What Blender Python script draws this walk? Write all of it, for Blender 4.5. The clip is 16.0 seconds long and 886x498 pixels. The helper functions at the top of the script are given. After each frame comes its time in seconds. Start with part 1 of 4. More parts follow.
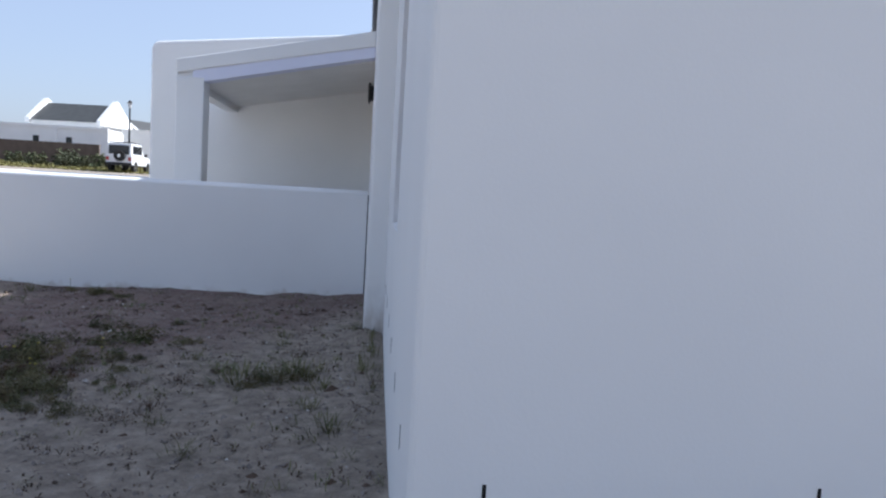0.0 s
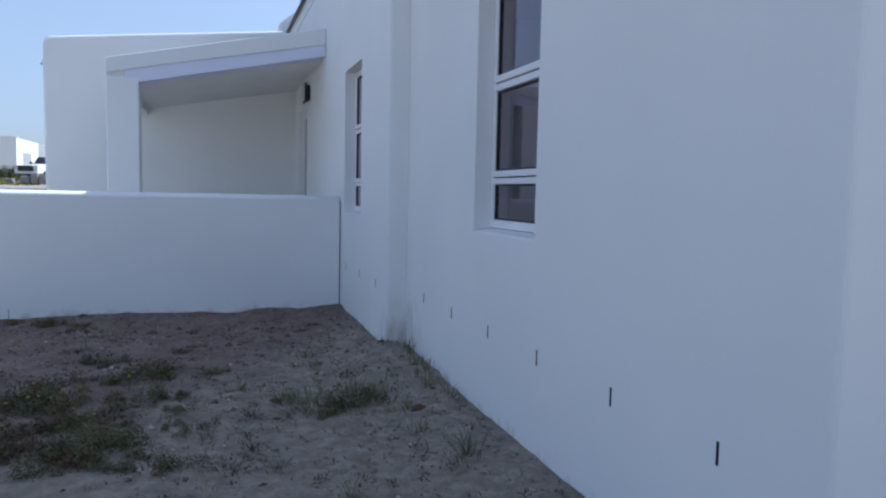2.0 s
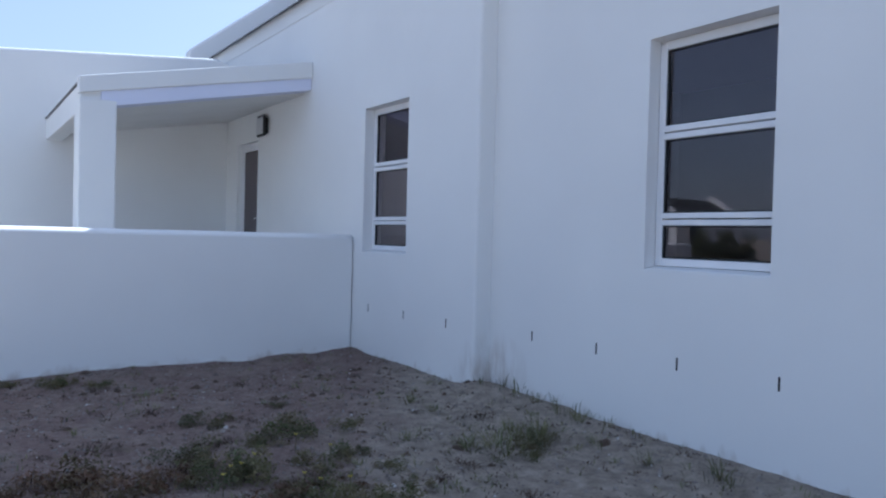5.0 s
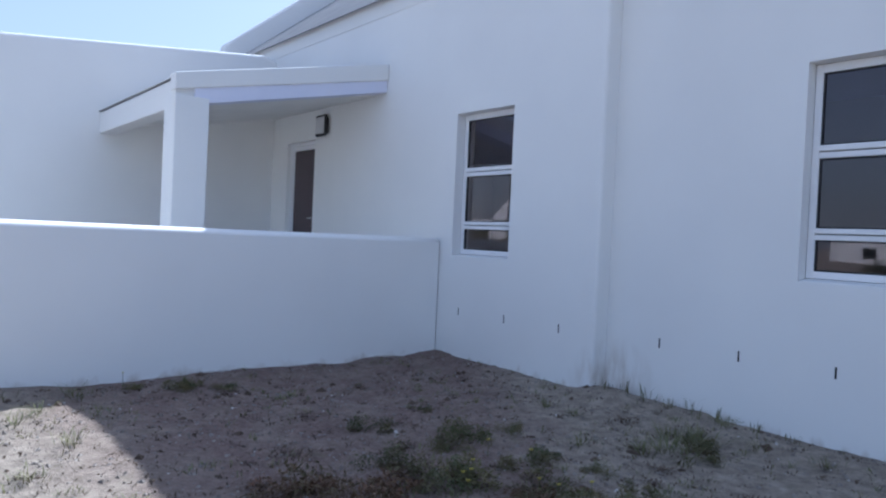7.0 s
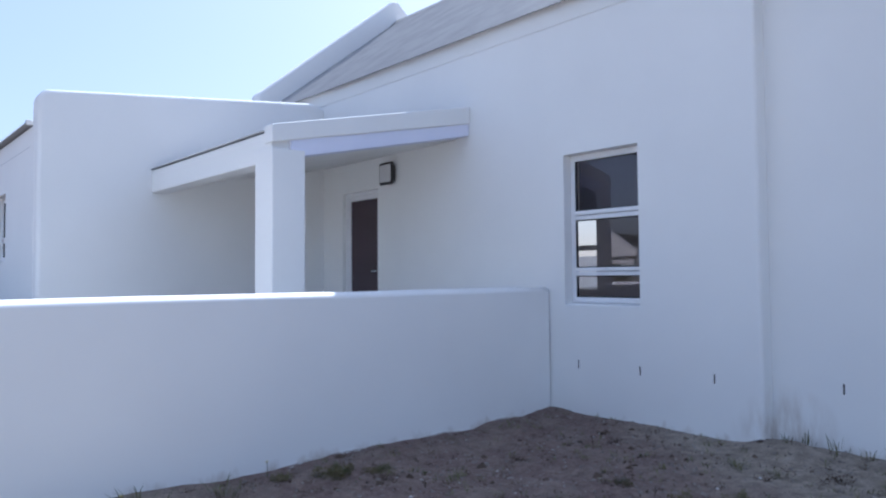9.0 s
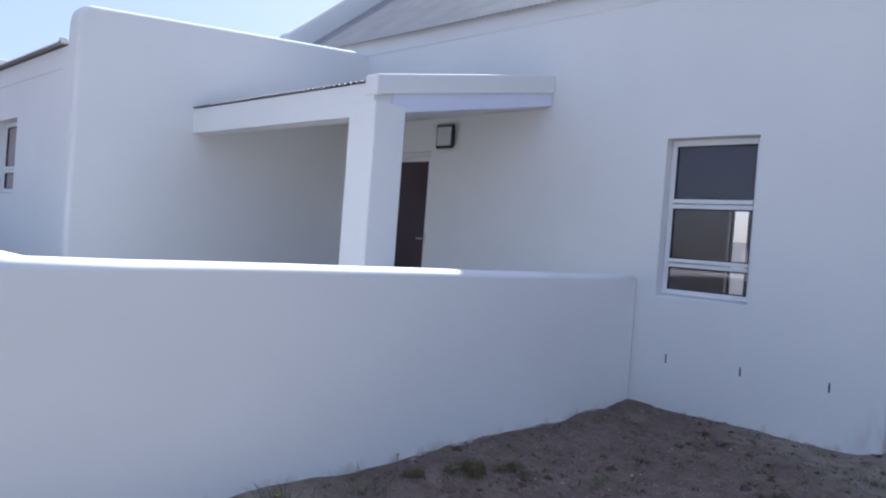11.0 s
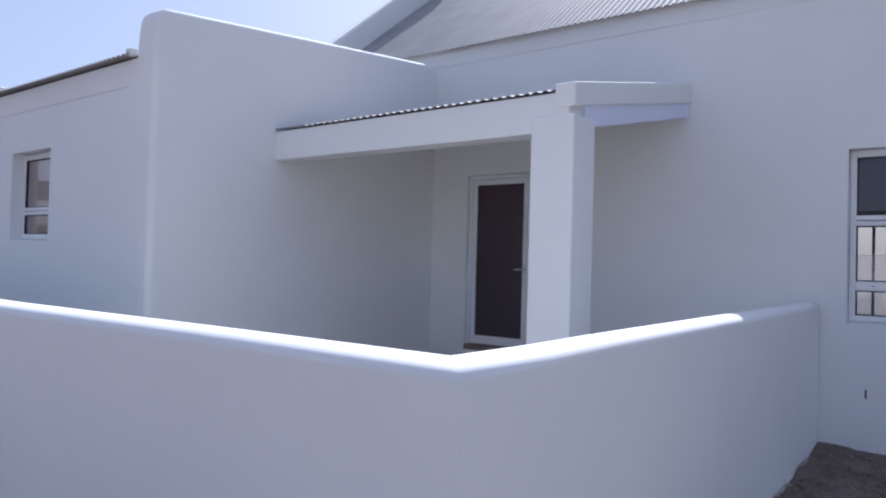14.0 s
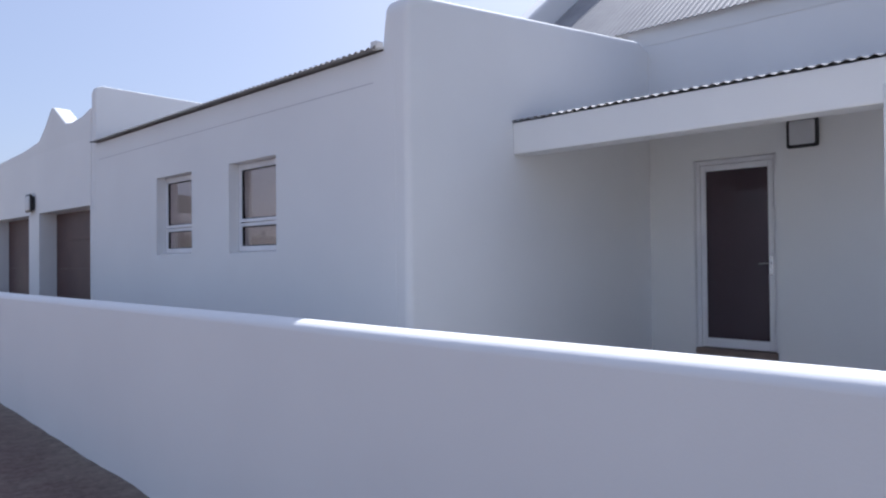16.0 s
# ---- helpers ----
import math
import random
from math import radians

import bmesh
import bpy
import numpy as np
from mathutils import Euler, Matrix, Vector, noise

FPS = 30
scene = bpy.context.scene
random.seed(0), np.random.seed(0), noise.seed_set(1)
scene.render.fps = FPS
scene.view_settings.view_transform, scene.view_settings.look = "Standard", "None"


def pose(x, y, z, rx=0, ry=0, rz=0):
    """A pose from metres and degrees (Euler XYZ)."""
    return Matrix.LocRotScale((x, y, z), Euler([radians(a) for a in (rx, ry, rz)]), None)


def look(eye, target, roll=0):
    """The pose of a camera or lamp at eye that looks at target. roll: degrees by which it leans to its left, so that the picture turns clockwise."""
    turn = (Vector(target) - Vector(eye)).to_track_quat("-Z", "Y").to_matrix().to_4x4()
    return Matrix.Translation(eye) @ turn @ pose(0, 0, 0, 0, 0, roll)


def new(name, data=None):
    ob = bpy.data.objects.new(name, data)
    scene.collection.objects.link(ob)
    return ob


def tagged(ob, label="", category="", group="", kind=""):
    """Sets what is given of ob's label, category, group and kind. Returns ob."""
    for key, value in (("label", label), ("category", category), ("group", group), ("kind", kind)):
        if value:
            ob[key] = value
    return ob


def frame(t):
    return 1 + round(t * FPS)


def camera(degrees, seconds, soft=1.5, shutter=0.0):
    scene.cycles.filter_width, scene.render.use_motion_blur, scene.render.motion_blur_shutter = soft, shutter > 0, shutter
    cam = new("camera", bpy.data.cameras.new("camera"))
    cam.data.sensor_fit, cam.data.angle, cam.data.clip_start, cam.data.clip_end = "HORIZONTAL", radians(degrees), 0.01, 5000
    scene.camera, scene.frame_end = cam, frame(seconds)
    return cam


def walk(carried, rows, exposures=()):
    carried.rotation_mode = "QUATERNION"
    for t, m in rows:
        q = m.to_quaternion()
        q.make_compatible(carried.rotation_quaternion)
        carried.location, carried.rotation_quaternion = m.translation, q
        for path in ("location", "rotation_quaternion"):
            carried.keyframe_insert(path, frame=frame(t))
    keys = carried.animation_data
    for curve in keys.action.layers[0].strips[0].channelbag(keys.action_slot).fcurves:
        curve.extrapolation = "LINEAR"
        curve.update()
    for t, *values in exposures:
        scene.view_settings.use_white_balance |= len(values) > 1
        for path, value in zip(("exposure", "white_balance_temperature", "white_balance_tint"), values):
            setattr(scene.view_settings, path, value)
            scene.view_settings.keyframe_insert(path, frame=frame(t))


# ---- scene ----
S = 0.95  # metres per unit of the plan; every mesh below is drawn in plan units
cam = camera(64.9, 16.0, soft=2.2)
METRES, EYE, TILT, LEAN, TURN = 13.8 * S, 1.5 * S, 0.0, 0.0, -6.4
ROWS = [
    (0.0, 0.0, 0.0, 0.0, 0.28, -4.69, -3.35),
    (0.5, -0.0292, 0.0023, 0.0013, -3.88, -4.9, -0.73),
    (1.0, -0.0583, 0.0103, -0.0005, -6.64, -4.2, -0.64),
    (1.5, -0.0845, 0.0163, -0.0007, -7.75, -3.16, -5.25),
    (2.0, -0.1153, 0.0223, 0.0005, -12.11, -4.51, -1.2),
    (2.5, -0.1433, 0.033, -0.0014, -13.24, -3.54, 2.13),
    (3.0, -0.1762, 0.0452, -0.003, -14.0, -2.3, -4.08),
    (3.5, -0.2071, 0.0541, -0.0015, -17.44, -3.53, -2.26),
    (4.0, -0.2384, 0.0695, -0.0025, -21.42, -2.98, -1.36),
    (6.5, -0.3769, 0.1182, -0.0037, -34.47, 0.01, -1.96),
    (7.0, -0.3998, 0.1399, -0.0019, -32.35, -0.99, -2.62),
    (7.5, -0.4206, 0.1607, 0.0001, -31.54, -0.43, 0.75),
    (8.0, -0.4399, 0.1854, 0.002, -34.6, -0.9, -0.81),
    (8.5, -0.4579, 0.2122, 0.0041, -35.66, 0.74, -2.63),
    (9.0, -0.4793, 0.2388, 0.0056, -35.3, 2.31, 0.47),
    (11.5, -0.5643, 0.3707, 0.0135, -41.42, -1.19, -4.53),
    (12.0, -0.5788, 0.3997, 0.0135, -42.07, -1.35, -0.81),
    (12.5, -0.5893, 0.4239, 0.015, -43.2, -3.29, -2.71),
    (13.0, -0.598, 0.4562, 0.0188, -43.22, 0.52, -1.97),
    (13.5, -0.6078, 0.4864, 0.0176, -44.94, 2.04, -1.48),
    (14.0, -0.616, 0.5168, 0.0169, -46.78, 1.18, -1.57),
    (14.5, -0.6204, 0.5463, 0.0188, -45.43, 1.81, -2.18),
    (15.0, -0.6354, 0.5782, 0.0204, -42.91, 0.84, 0.42),
    (15.5, -0.6507, 0.6036, 0.0194, -40.03, -0.65, 0.14),
    (16.0, -0.6679, 0.6346, 0.0204, -39.63, 0.74, 0.6),
]
walk(cam, [(t, pose(0, 0, EYE, TILT, LEAN, TURN) @ pose(METRES * x, METRES * y, METRES * z, 90 + pitch, roll, yaw)) for t, x, y, z, yaw, pitch, roll in ROWS],
     exposures=[(0.0, 0.78, 5750, 9), (1.0, 0.74, 5450, 7), (2.0, 0.62, 5300, 6), (4.2, 0.82, 5300, 7), (8.0, 0.88, 5250, 9), (9.2, 0.95, 5350, 10), (11.5, 0.74, 5550, 12), (13.5, 0.57, 5600, 14), (14.5, 0.45, 5600, 14), (16.0, 0.46, 5650, 14)])

# ---- light ----
SUN = Vector((0.865, 0.40, 1.0)).normalized()
world = bpy.data.worlds.new("sky")
scene.world = world
world.use_nodes = True
wn = world.node_tree
sky = wn.nodes.new("ShaderNodeTexSky")
sky.sky_type, sky.sun_disc = "NISHITA", False
sky.sun_elevation = math.asin(SUN.z)
sky.sun_rotation = math.atan2(SUN.x, SUN.y)
sky.air_density, sky.dust_density, sky.ozone_density = 1.0, 2.2, 1.2
bg = wn.nodes["Background"]
bg.inputs["Strength"].default_value = 0.12
haze = wn.nodes.new("ShaderNodeMix")  # summer haze evens out the clear sky
haze.data_type = "RGBA"
haze.inputs["Factor"].default_value = 0.6
haze.inputs["B"].default_value = (2.75, 2.95, 3.6, 1)
wn.links.new(sky.outputs[0], haze.inputs["A"])
wn.links.new(haze.outputs["Result"], bg.inputs["Color"])
sun = new("sun", bpy.data.lights.new("sun", "SUN"))
sun.data.energy, sun.data.angle, sun.data.color = 4.8, radians(0.53), (1.0, 0.95, 0.88)
sun.matrix_world = look((SUN * 40)[:], (0, 0, 0))


# ---- materials ----
def material(name, color, rough=0.6, color2=None, scale=3.0, fine=60.0, bump=0.1, metal=0.0, detail=6.0, spread=(0.35, 0.65), bump_scale=None, random_tint=0.0):
    m = bpy.data.materials.new(name)
    m.use_nodes = True
    n, l = m.node_tree.nodes, m.node_tree.links
    b = n["Principled BSDF"]
    b.inputs["Roughness"].default_value, b.inputs["Metallic"].default_value = rough, metal
    co = n.new("ShaderNodeTexCoord")
    a = n.new("ShaderNodeTexNoise")
    a.inputs["Scale"].default_value, a.inputs["Detail"].default_value = scale, detail
    l.new(co.outputs["Object"], a.inputs["Vector"])
    ramp = n.new("ShaderNodeValToRGB")
    ramp.color_ramp.elements[0].position, ramp.color_ramp.elements[1].position = spread
    c2 = color2 or tuple(min(1, c * 0.9) for c in color)
    ramp.color_ramp.elements[0].color, ramp.color_ramp.elements[1].color = (*color, 1), (*c2, 1)
    l.new(a.outputs["Fac"], ramp.inputs["Fac"])
    out = ramp.outputs["Color"]
    if random_tint:
        info, hsv, mr = n.new("ShaderNodeObjectInfo"), n.new("ShaderNodeHueSaturation"), n.new("ShaderNodeMapRange")
        mr.inputs["To Min"].default_value, mr.inputs["To Max"].default_value = 1 - random_tint, 1 + random_tint
        l.new(info.outputs["Random"], mr.inputs["Value"])
        l.new(mr.outputs[0], hsv.inputs["Value"])
        l.new(out, hsv.inputs["Color"])
        out = hsv.outputs["Color"]
    l.new(out, b.inputs["Base Color"])
    f = n.new("ShaderNodeTexNoise")
    f.inputs["Scale"].default_value, f.inputs["Detail"].default_value = bump_scale or fine, 4
    l.new(co.outputs["Object"], f.inputs["Vector"])
    bp = n.new("ShaderNodeBump")
    bp.inputs["Strength"].default_value, bp.inputs["Distance"].default_value = bump, 0.01
    l.new(f.outputs["Fac"], bp.inputs["Height"])
    l.new(bp.outputs[0], b.inputs["Normal"])
    return m


def plaster_material(name, color, color2, mud=0.0):
    """Painted plaster with trowel waves, faint patches and, near the soil, ragged mud splashes."""
    m = material(name, color, 0.75, color2, 0.8, 90, 0.06, spread=(0.3, 0.75))
    n, l = m.node_tree.nodes, m.node_tree.links
    b = n["Principled BSDF"]
    base = b.inputs["Base Color"].links[0].from_socket
    co = n.new("ShaderNodeTexCoord")
    # broad trowel waves under the fine grain
    wave = n.new("ShaderNodeTexNoise")
    wave.inputs["Scale"].default_value, wave.inputs["Detail"].default_value = 2.2, 2
    l.new(co.outputs["Object"], wave.inputs["Vector"])
    bp2 = n.new("ShaderNodeBump")
    bp2.inputs["Strength"].default_value, bp2.inputs["Distance"].default_value = 0.22, 0.02
    l.new(wave.outputs["Fac"], bp2.inputs["Height"])
    fine = b.inputs["Normal"].links[0].from_node
    l.new(bp2.outputs[0], fine.inputs["Normal"])
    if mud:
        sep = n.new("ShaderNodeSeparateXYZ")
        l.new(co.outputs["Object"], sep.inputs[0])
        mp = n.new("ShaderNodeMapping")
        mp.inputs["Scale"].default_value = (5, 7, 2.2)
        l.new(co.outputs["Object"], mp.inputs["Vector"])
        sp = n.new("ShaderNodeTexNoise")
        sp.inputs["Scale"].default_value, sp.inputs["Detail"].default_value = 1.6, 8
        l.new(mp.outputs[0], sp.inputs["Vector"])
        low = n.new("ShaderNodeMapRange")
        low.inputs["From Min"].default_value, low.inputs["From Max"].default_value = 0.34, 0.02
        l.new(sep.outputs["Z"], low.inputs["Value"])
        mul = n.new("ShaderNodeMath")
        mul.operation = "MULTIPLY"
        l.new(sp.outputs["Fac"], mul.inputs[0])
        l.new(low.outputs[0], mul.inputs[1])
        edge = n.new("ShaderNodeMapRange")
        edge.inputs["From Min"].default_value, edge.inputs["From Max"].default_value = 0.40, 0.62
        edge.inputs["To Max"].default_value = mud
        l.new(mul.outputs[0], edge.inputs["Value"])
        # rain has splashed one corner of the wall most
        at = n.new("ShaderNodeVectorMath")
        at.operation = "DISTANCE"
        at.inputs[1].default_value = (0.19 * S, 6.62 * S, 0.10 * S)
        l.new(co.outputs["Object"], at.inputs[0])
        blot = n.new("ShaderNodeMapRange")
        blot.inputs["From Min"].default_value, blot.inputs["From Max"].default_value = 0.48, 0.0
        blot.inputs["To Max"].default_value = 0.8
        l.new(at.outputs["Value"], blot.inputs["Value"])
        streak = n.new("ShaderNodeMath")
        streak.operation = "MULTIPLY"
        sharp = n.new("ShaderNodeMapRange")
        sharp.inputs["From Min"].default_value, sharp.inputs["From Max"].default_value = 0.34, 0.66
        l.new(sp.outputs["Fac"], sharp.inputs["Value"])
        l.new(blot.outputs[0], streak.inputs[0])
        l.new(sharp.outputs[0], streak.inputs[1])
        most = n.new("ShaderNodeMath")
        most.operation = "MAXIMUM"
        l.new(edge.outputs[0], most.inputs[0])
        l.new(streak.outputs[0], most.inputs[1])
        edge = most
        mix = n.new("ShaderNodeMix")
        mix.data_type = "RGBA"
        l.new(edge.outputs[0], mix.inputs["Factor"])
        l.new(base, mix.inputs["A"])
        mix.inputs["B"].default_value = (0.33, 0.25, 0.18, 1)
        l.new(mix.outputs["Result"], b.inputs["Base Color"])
    return m


def ground_material():
    m = bpy.data.materials.new("sandy_soil")
    m.use_nodes = True
    n, l = m.node_tree.nodes, m.node_tree.links
    b = n["Principled BSDF"]
    b.inputs["Roughness"].default_value = 0.95
    co = n.new("ShaderNodeTexCoord")

    def noise_node(scale, detail, rough=0.6):
        t = n.new("ShaderNodeTexNoise")
        t.inputs["Scale"].default_value, t.inputs["Detail"].default_value, t.inputs["Roughness"].default_value = scale, detail, rough
        l.new(co.outputs["Object"], t.inputs["Vector"])
        return t

    def ramp_node(src, stops):
        r = n.new("ShaderNodeValToRGB")
        e = r.color_ramp.elements
        while len(e) < len(stops):
            e.new(0.5)
        for k, (p, c) in enumerate(stops):
            e[k].position, e[k].color = p, (*c, 1)
        l.new(src, r.inputs["Fac"])
        return r

    def mix_node(fac, a, c):
        x = n.new("ShaderNodeMix")
        x.data_type = "RGBA"
        l.new(fac, x.inputs["Factor"])
        l.new(a, x.inputs["A"])
        l.new(c, x.inputs["B"])
        return x

    sand = ramp_node(noise_node(9, 10, 0.7).outputs["Fac"], [(0.3, (0.150, 0.124, 0.098)), (0.5, (0.270, 0.226, 0.181)), (0.72, (0.41, 0.350, 0.282))])
    redbrown = ramp_node(noise_node(22, 8, 0.7).outputs["Fac"], [(0.32, (0.100, 0.064, 0.054)), (0.5, (0.168, 0.114, 0.098)), (0.7, (0.235, 0.168, 0.143))])
    # darker, redder soil lies along the boundary wall, loose pale sand along the house
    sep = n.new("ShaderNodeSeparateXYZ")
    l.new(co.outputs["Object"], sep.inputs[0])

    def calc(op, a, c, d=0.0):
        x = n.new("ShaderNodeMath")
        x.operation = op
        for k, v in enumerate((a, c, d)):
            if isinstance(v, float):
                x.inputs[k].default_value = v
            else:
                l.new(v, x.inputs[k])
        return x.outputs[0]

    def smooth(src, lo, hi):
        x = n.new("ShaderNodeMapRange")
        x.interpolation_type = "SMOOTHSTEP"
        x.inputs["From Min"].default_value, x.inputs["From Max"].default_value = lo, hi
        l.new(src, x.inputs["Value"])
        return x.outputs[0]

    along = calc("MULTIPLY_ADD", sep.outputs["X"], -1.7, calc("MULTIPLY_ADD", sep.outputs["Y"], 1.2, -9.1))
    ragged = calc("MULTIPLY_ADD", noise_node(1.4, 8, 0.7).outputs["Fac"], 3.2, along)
    brownish = calc("MULTIPLY", smooth(ragged, 1.0, 2.6), smooth(sep.outputs["X"], -4.6, -3.4))
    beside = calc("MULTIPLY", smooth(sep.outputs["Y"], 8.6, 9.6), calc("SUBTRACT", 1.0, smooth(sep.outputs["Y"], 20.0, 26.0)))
    brownish = calc("MAXIMUM", brownish, calc("MULTIPLY", beside, calc("SUBTRACT", 1.0, smooth(sep.outputs["X"], -6.2, -5.4))))
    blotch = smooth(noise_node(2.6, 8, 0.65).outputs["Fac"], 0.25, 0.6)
    where_brownish = calc("MULTIPLY", brownish, calc("MULTIPLY_ADD", blotch, 0.6, 0.35))
    one = mix_node(where_brownish, sand.outputs["Color"], redbrown.outputs["Color"])
    moss = ramp_node(noise_node(60, 4).outputs["Fac"], [(0.3, (0.07, 0.075, 0.035)), (0.7, (0.17, 0.15, 0.085))])
    where = ramp_node(noise_node(2.3, 8, 0.7).outputs["Fac"], [(0.60, (0, 0, 0)), (0.72, (0.55, 0.55, 0.55))])
    two = mix_node(where.outputs["Color"], one.outputs["Result"], moss.outputs["Color"])
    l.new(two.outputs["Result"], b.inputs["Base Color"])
    bp1, bp2 = n.new("ShaderNodeBump"), n.new("ShaderNodeBump")
    bp1.inputs["Strength"].default_value, bp1.inputs["Distance"].default_value = 0.9, 0.03
    l.new(noise_node(14, 10, 0.7).outputs["Fac"], bp1.inputs["Height"])
    bp2.inputs["Strength"].default_value, bp2.inputs["Distance"].default_value = 0.6, 0.006
    l.new(noise_node(110, 5).outputs["Fac"], bp2.inputs["Height"])
    l.new(bp1.outputs[0], bp2.inputs["Normal"])
    l.new(bp2.outputs[0], b.inputs["Normal"])
    return m


def glass_material():
    """Tinted window glass: a clear dark pane with a mirror's sheen."""
    m = bpy.data.materials.new("window_glass")
    m.use_nodes = True
    n, l = m.node_tree.nodes, m.node_tree.links
    n.remove(n["Principled BSDF"])
    tr, gl, mix, fr = n.new("ShaderNodeBsdfTransparent"), n.new("ShaderNodeBsdfGlossy"), n.new("ShaderNodeMixShader"), n.new("ShaderNodeLayerWeight")
    tr.inputs["Color"].default_value = (0.80, 0.79, 0.785, 1)
    gl.inputs["Color"].default_value, gl.inputs["Roughness"].default_value = (0.98, 0.90, 0.98, 1), 0.01
    fr.inputs["Blend"].default_value = 0.5
    power, lift = n.new("ShaderNodeMath"), n.new("ShaderNodeMath")
    power.operation, power.inputs[1].default_value = "POWER", 4.0
    lift.operation, lift.inputs[1].default_value, lift.inputs[2].default_value = "MULTIPLY_ADD", 0.9, 0.05
    l.new(fr.outputs["Facing"], power.inputs[0])
    l.new(power.outputs[0], lift.inputs[0])
    l.new(lift.outputs[0], mix.inputs[0])
    l.new(tr.outputs[0], mix.inputs[1])
    l.new(gl.outputs[0], mix.inputs[2])
    l.new(mix.outputs[0], n["Material Output"].inputs["Surface"])
    return m


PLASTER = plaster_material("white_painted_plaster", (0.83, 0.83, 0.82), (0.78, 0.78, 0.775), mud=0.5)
COPING = plaster_material("white_painted_coping", (0.81, 0.81, 0.80), (0.77, 0.77, 0.76))
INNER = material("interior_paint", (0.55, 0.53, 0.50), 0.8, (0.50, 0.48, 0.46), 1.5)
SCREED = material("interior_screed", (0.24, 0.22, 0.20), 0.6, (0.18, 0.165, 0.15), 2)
# Paler than sand, so the hidden court floor bounces light onto the porch
PALE_BOUNCE = material("pale_sand_and_concrete", (0.68, 0.62, 0.53), 0.9, (0.60, 0.54, 0.46), 3, 60, 0.3)
CEIL = material("painted_soffit", (0.82, 0.81, 0.79), 0.8, (0.77, 0.76, 0.74), 2)
ALU = material("white_powder_coated_aluminium", (0.82, 0.82, 0.83), 0.35, (0.78, 0.78, 0.80), 4, bump=0.02)
STEEL = material("galvanised_corrugated_sheet", (0.34, 0.335, 0.335), 0.7, (0.29, 0.285, 0.29), 2.5, 30, 0.08)
STEEL.node_tree.nodes["Principled BSDF"].inputs["Specular IOR Level"].default_value = 0.08
GASKET = material("black_rubber_gasket", (0.015, 0.015, 0.017), 0.6, bump=0.02)
BLACK = material("black_lamp_plastic", (0.012, 0.012, 0.014), 0.4, bump=0.03)
OPAL = material("opal_diffuser", (0.62, 0.62, 0.63), 0.3, bump=0.02)
CHROME = material("satin_chrome", (0.7, 0.7, 0.7), 0.25, metal=1.0, bump=0.01)
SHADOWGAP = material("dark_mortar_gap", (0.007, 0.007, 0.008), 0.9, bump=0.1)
CRACK = material("hairline_joint", (0.60, 0.60, 0.61), 0.9)
GARAGE = material("dark_brown_timber_door", (0.10, 0.05, 0.045), 0.5, (0.075, 0.038, 0.034), 3, 40, 0.15)
PAVING = material("brown_paving", (0.22, 0.165, 0.135), 0.8, (0.16, 0.12, 0.10), 5, 60, 0.3, random_tint=0.2)
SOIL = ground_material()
WEED = material("dark_weed_leaves", (0.062, 0.076, 0.024), 0.75, (0.150, 0.120, 0.055), 9, random_tint=0.3)
RUSTY = material("rusty_weed_leaves", (0.125, 0.062, 0.036), 0.8, (0.085, 0.070, 0.030), 8, random_tint=0.25)
FRESH = material("fresh_green_leaves", (0.13, 0.20, 0.04), 0.6, (0.09, 0.15, 0.03), 9)
CHIP = material("plaster_crumbs", (0.52, 0.50, 0.47), 0.9, (0.42, 0.39, 0.36), 9)
DRY = material("dry_grass_blades", (0.16, 0.145, 0.07), 0.8, (0.09, 0.105, 0.04), 7, random_tint=0.25)
STALK = material("dead_weed_stalks", (0.10, 0.065, 0.045), 0.85, (0.065, 0.045, 0.03), 6)
FLOWER = material("yellow_petals", (0.5, 0.42, 0.08), 0.6)
CLOD = material("sand_clods", (0.30, 0.265, 0.235), 0.95, (0.16, 0.135, 0.12), 5, 80, 0.4)
SLATE = material("dark_grey_roof_sheet", (0.06, 0.062, 0.06), 0.6, (0.045, 0.046, 0.045), 2)
FARWHITE = material("far_white_plaster", (0.78, 0.78, 0.77), 0.8, (0.72, 0.72, 0.71), 0.6)
BROWNWALL = material("brown_face_brick", (0.13, 0.095, 0.075), 0.85, (0.095, 0.07, 0.055), 1.5, 20, 0.3)
CARPAINT = material("white_car_paint", (0.80, 0.80, 0.80), 0.25, (0.77, 0.77, 0.77), 1, bump=0.0)
TYRE = material("black_tyre_rubber", (0.02, 0.02, 0.02), 0.8)
CARGLASS = material("dark_car_glass", (0.02, 0.022, 0.025), 0.08, bump=0.0)
LILAC = material("pale_lilac_fascia_paint", (0.73, 0.75, 0.88), 0.5, (0.69, 0.71, 0.85), 1.5, bump=0.03)
RED = material("red_lamp_lens", (0.35, 0.02, 0.02), 0.3)
BUSH = material("far_shrub_leaves", (0.05, 0.065, 0.025), 0.8, (0.085, 0.085, 0.035), 2, random_tint=0.3)
TURF = material("verge_grass", (0.22, 0.20, 0.06), 0.9, (0.15, 0.145, 0.05), 3, 40, 0.4)
STONE = material("grey_rubble_stone", (0.30, 0.29, 0.27), 0.9, (0.20, 0.19, 0.18), 2, 20, 0.5)
GLASS = glass_material()
DARKGLASS = material("tinted_door_glass", (0.060, 0.038, 0.046), 0.06, (0.050, 0.033, 0.040), 1, bump=0.0)


